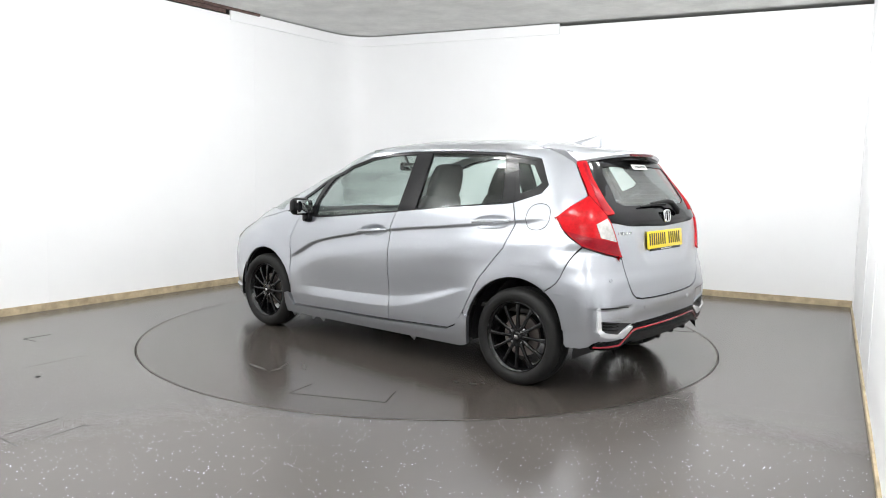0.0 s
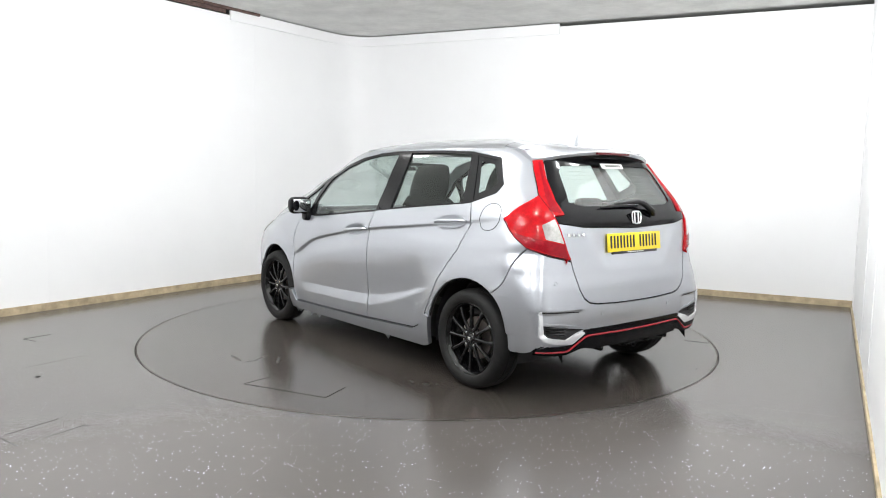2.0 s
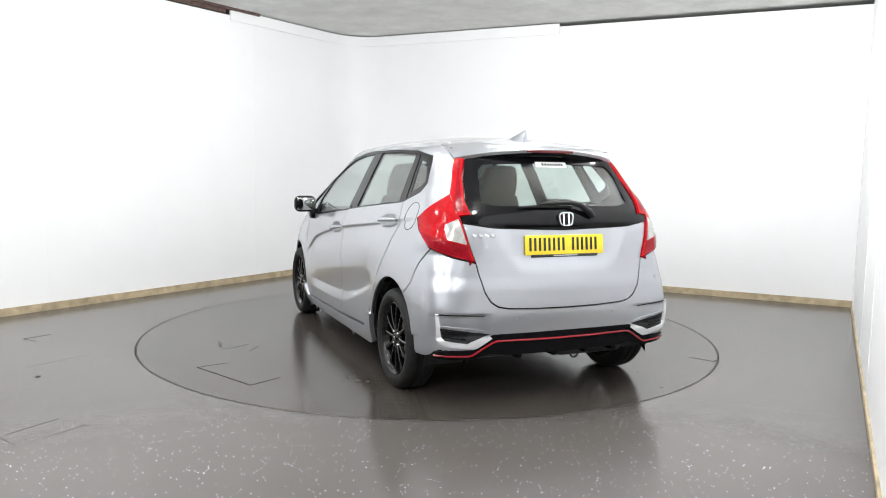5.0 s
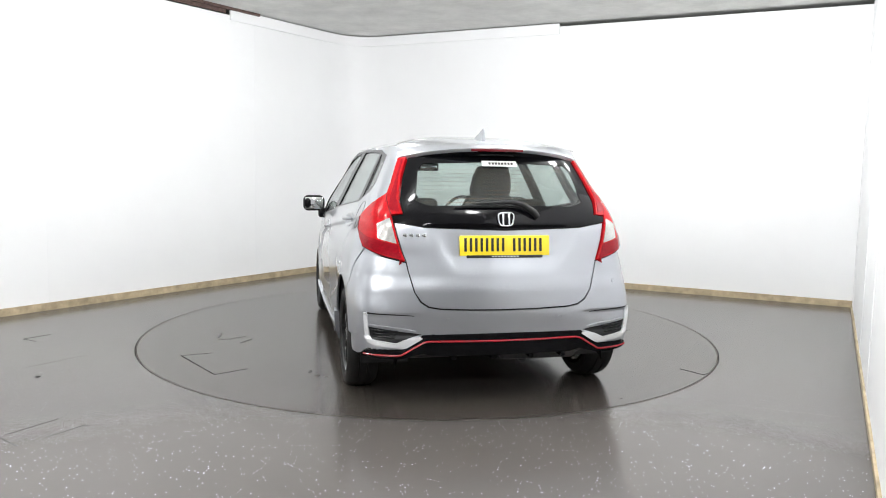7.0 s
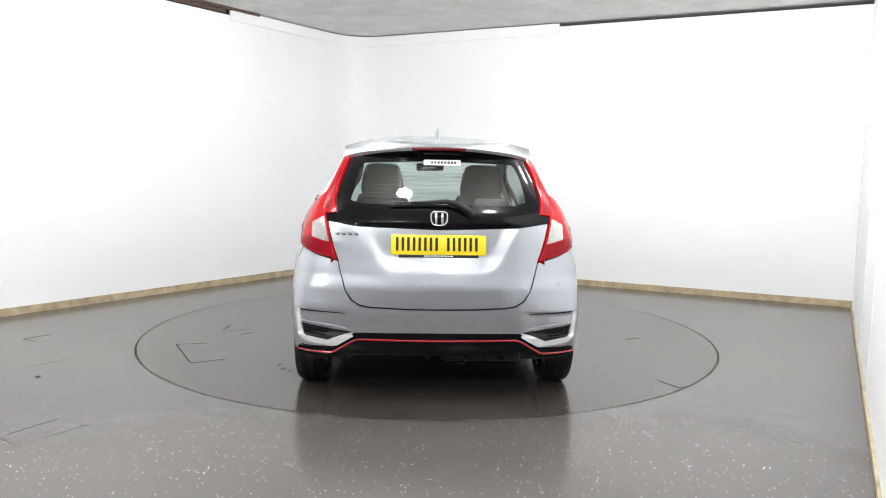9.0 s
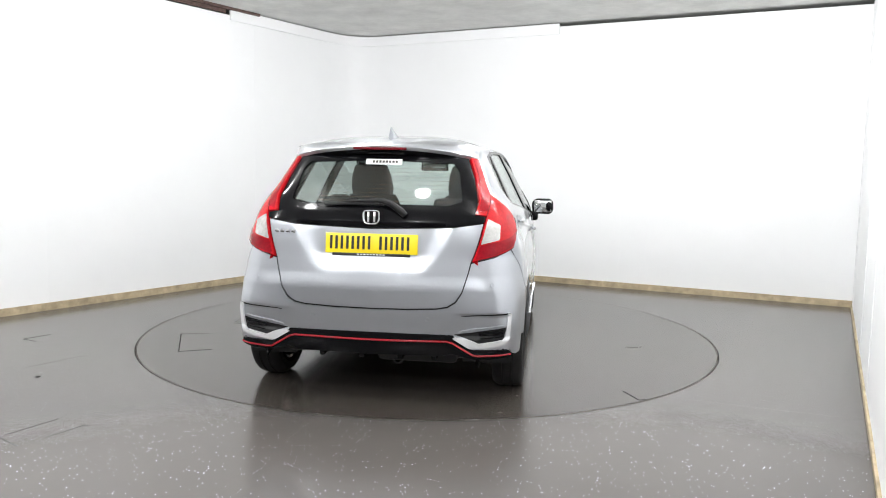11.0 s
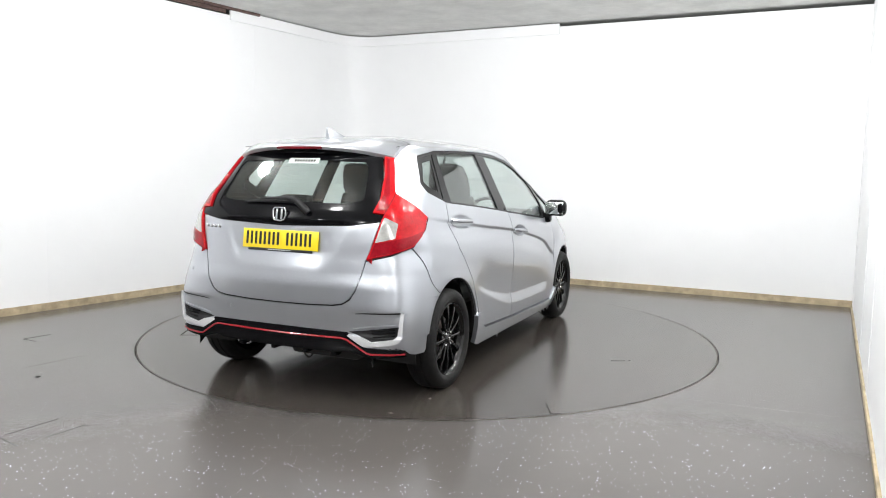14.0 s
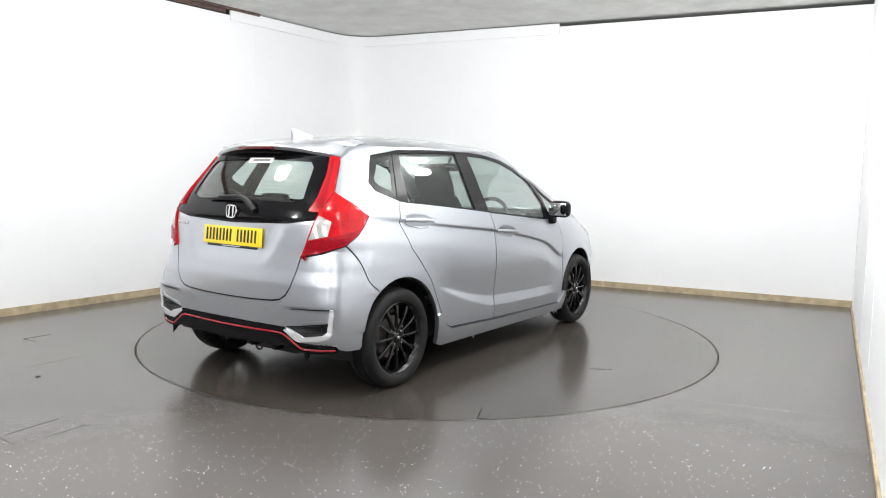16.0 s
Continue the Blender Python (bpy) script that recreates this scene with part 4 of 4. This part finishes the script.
# ---- cabin ----
def seat(x, y, lean):
    bm = bmesh.new()
    add_box(bm, (0, 0.06, 0.48), (0.50, 0.50, 0.16), bev=0.06, seg=3)
    ob = part("seat", bm, M_SEAT, car, "black cloth seat")
    secs = [(0.52, 0.25, 0.08), (0.70, 0.25, 0.075), (0.90, 0.235, 0.07), (1.04, 0.215, 0.06), (1.13, 0.175, 0.05)]
    head = [(1.12, 0.150, 0.050), (1.18, 0.160, 0.058), (1.28, 0.145, 0.058), (1.345, 0.120, 0.048), (1.362, 0.08, 0.03)]
    for nm, ss in (("backrest", secs), ("headrest", head)):
        bm = bmesh.new()
        rings = []
        for z, hw, hd in ss:
            cy = -0.20 - lean * (z - 0.5)
            rings.append([bm.verts.new((hw * math.copysign(abs(math.cos(a)) ** 0.5, math.cos(a)), cy + hd * math.copysign(abs(math.sin(a)) ** 0.6, math.sin(a)), z)) for a in [k * math.tau / 24 for k in range(24)]])
        for a, b in zip(rings, rings[1:]):
            for i in range(24):
                bm.faces.new((a[i], a[(i + 1) % 24], b[(i + 1) % 24], b[i]))
        bm.faces.new(rings[0][::-1])
        bm.faces.new(rings[-1])
        part(nm, bm, M_SEAT, ob, "black cloth " + nm)
    ob.location = (x, y, 0.0)
    return ob


seat(-0.37, 0.12, 0.30)
seat(0.37, 0.12, 0.30)
bm = bmesh.new()
add_box(bm, (0, -0.80, 0.50), (1.22, 0.45, 0.20), bev=0.05, seg=3)
bench = part("rear_bench", bm, M_SEAT, car, "black cloth rear bench")
bm = bmesh.new()
add_box(bm, (0, 0, 0), (1.24, 0.13, 0.56), pose(0, 0, 0, 18), bev=0.05, seg=3)
bmesh.ops.translate(bm, vec=(0, -1.08, 0.76), verts=bm.verts)
part("backrest", bm, M_SEAT, bench, "black cloth bench backrest")
for x in (-0.36, 0.36):
    bm = bmesh.new()
    add_box(bm, (x, -1.17, 1.075), (0.24, 0.09, 0.13), bev=0.035, seg=3)
    part("headrest", bm, M_SEAT, bench, "low rear headrest")
bm = bmesh.new()
add_box(bm, (0, -1.42, 0.98), (1.26, 0.50, 0.03), bev=0.01)
part("parcel_shelf", bm, M_LINER, car, "black parcel shelf")
bm = bmesh.new()
add_box(bm, (0, 0.84, 0.82), (1.44, 0.50, 0.28), bev=0.07, seg=3)
add_box(bm, (0.37, 0.64, 0.955), (0.36, 0.20, 0.10), bev=0.04, seg=3)
part("dashboard", bm, M_LINER, car, "dark grey dashboard")
bm = bmesh.new()
sw = pose(0.37, 0.46, 0.93, 65)
tube(bm, [sw @ Vector((0.18 * math.cos(k * math.tau / 32), 0.18 * math.sin(k * math.tau / 32), 0)) for k in range(33)], 0.015, 8)
add_box(bm, sw @ Vector((0, 0, -0.02)), (0.15, 0.13, 0.05), sw.to_3x3().to_4x4(), bev=0.02)
for a in (0, 180, 270):
    d = Vector((math.cos(radians(a)), math.sin(radians(a)), 0))
    tube(bm, [sw @ (d * 0.05), sw @ (d * 0.175)], 0.013, 6)
part("steering_wheel", bm, M_SEAT, car, "black steering wheel")
bm = bmesh.new()
add_box(bm, (0.0, 0.40, 1.345), (0.23, 0.035, 0.065), bev=0.015, seg=3)
tube(bm, [(0, 0.42, 1.36), (0, 0.46, 1.43)], 0.012, 6)
rear_mirror = part("interior_mirror", bm, M_TRIM, car, "black interior mirror")
bm = bmesh.new()
add_box(bm, (0.0, 0.3815, 1.345), (0.20, 0.003, 0.048), bev=0.001)
part("mirror_glass", bm, M_MIRROR, rear_mirror, "mirror glass")
# cabin floor and tailgate lining
bm = bmesh.new()
add_box(bm, (0, -0.35, 0.45), (1.44, 2.5, 0.03), bev=0.01)
part("cabin_floor", bm, M_LINER, car, "dark cabin carpet")
lining = chart_mesh(mirror_poly([rx(0, 0.56), rx(0.45, 0.62), rx(0.58, 1.05), rx(0.54, 1.09), rx(0, 1.09)]), -0.035, du=0.05, dv=0.05)
part("tailgate_lining", lining, M_LINER, tailgate, "dark tailgate lining")
lining = chart_mesh(bumper_poly, -0.03, du=0.05, dv=0.05)
part("bumper_lining", lining, M_ENGINE, bumper, "black inside of the bumper")
for s in (-1, 1):
    lining = chart_mesh([(s * u, v) for u, v in LAMP], -0.035, du=0.05, dv=0.05)
    part("lamp_housing", lining, M_LINER, car, "dark lamp housing")

# ---- hatches, seams and marks of the floor ----
def seam(name, pts, width, parent, label, h=0.0012, material=None):
    bm = bmesh.new()
    for p, q in zip(pts, pts[1:]):
        p, q = Vector(p), Vector(q)
        d = q - p
        a = math.degrees(math.atan2(d.y, d.x))
        add_box(bm, ((p.x + q.x) / 2, (p.y + q.y) / 2, h / 2), (d.length, width, h), pose(0, 0, 0, 0, 0, a))
    ob = part(name, bm, material or M_GAP, parent, label, smooth=False)
    if not parent:
        tagged(ob, label, "floor seam", "", "structure")
    return ob


HATCH = [(-1.89, -0.575), (-1.63, -1.11), (-1.43, -1.00), (-1.68, -0.525)]
seam("hatch_joint", HATCH[:3], 0.007, turntable, "dark joint of an inspection hatch")
seam("hatch_joint", [HATCH[0], HATCH[3]], 0.004, turntable, "dark joint of an inspection hatch")
seam("vinyl_cut", [(1.435, -1.475), (1.509, -1.640), (1.56, -1.61)], 0.007, turntable, "short dark cut in the vinyl")
for k, (dx, dy) in enumerate(((0.0, 0.0), (0.10, 0.05), (0.16, -0.08), (-0.05, 0.14))):
    bm = bmesh.new()
    lathe(bm, [(0.001, 0.0006), (0.022 + 0.006 * k, 0.0006), (0.024 + 0.006 * k, 0.0)], 14, "z", Matrix.Translation((-1.62 + dx, -0.10 + dy, 0)) @ Matrix.Rotation(0.5 * k, 4, "Z") @ Matrix.Diagonal((2.4, 0.3, 1, 1)))
    part("scuff", bm, M_SCUFF, turntable, "dark tyre scuff")
for cx, cy, r, sx, turn in ((1.61, -0.281, 0.028, 1.8, 20), (1.680, -0.251, 0.012, 1.5, 60), (0.803, -1.693, 0.008, 1.0, 0), (0.726, -2.026, 0.009, 1.2, 0),
                         (-0.99, -1.236, 0.040, 0.45, 10), (-0.940, -1.276, 0.022, 0.6, 40), (-1.030, -1.136, 0.018, 1.6, 75)):
    bm = bmesh.new()
    lathe(bm, [(0.001, 0.0006), (r, 0.0006), (r + 0.002, 0.0)], 14, "z", Matrix.Translation((cx, cy, 0)) @ Matrix.Rotation(radians(turn), 4, "Z") @ Matrix.Diagonal((sx, 0.6, 1, 1)))
    part("scuff", bm, M_SCUFF, turntable, "dark tyre scuff")
seam("floor_seam", [(-2.16, -2.66), (-2.054, -2.576), (-1.914, -2.682)], 0.005, None, "dark open joint of a floor hatch")
seam("floor_seam", [(-2.054, -2.54), (-1.912, -2.291)], 0.0035, None, "dark open joint of a floor hatch")
seam("floor_seam", [(-1.84, -2.56), (-1.775, -2.45), (-1.742, -2.385), (-1.71, -2.395)], 0.005, None, "lifted dark edge of a floor hatch")
seam("floor_seam", [(-3.057, -0.513), (-2.937, -0.349)], 0.005, None, "dark open joint of a floor hatch")
seam("floor_seam", [(-3.057, -0.520), (-2.925, -0.590)], 0.003, None, "dark open joint of a floor hatch")
seam("floor_seam", [(-2.62, -1.33), (-2.378, -0.98)], 0.002, None, "faint joint in the floor", 0.0006, M_SCUFF)
seam("floor_seam", [(1.399, -1.791), (2.45, -2.19)], 0.003, None, "faint pale joint in the floor", 0.0006, M_PALE)
bm = bmesh.new()
lathe(bm, [(0.001, 0.003), (0.013, 0.003), (0.016, 0.0)], 16, "z", Matrix.Translation((-2.423, -1.524, 0)))
tagged(link("floor_plug", bm, M_GAP), "small round black plug in the floor", "floor plug")
# hairline on the west wall
bm = bmesh.new()
p = Vector((-3.256, 1.028, 1.98))
add_box(bm, p + Vector((dl.y, -dl.x, 0)) * -0.002, (0.14, 0.006, 0.006), Matrix.Rotation(math.atan2(dl.y, dl.x), 4, "Z"))
tagged(link("wall_mark", bm, M_SKIRT, smooth=False), "short scratch on the white wall", "wall mark", "", "structure")


# ---- what moves: the turntable turns clockwise and carries the car ----
def heading(t):
    return -48.700 + 5.1905 * t + 0.00567 * t * t


CAR_OFF = Vector((-0.0082, -0.1739, 0.0))


def motions():
    times = [0.5 * k for k in range(33)]
    rows, disc = [], []
    for t in times:
        m = pose(0, 0, 0, 0, 0, -heading(t))
        disc.append((t, m))
        rows.append((t, m @ Matrix.Translation(CAR_OFF)))
    walk(turntable, disc)
    walk(car, rows)


motions()
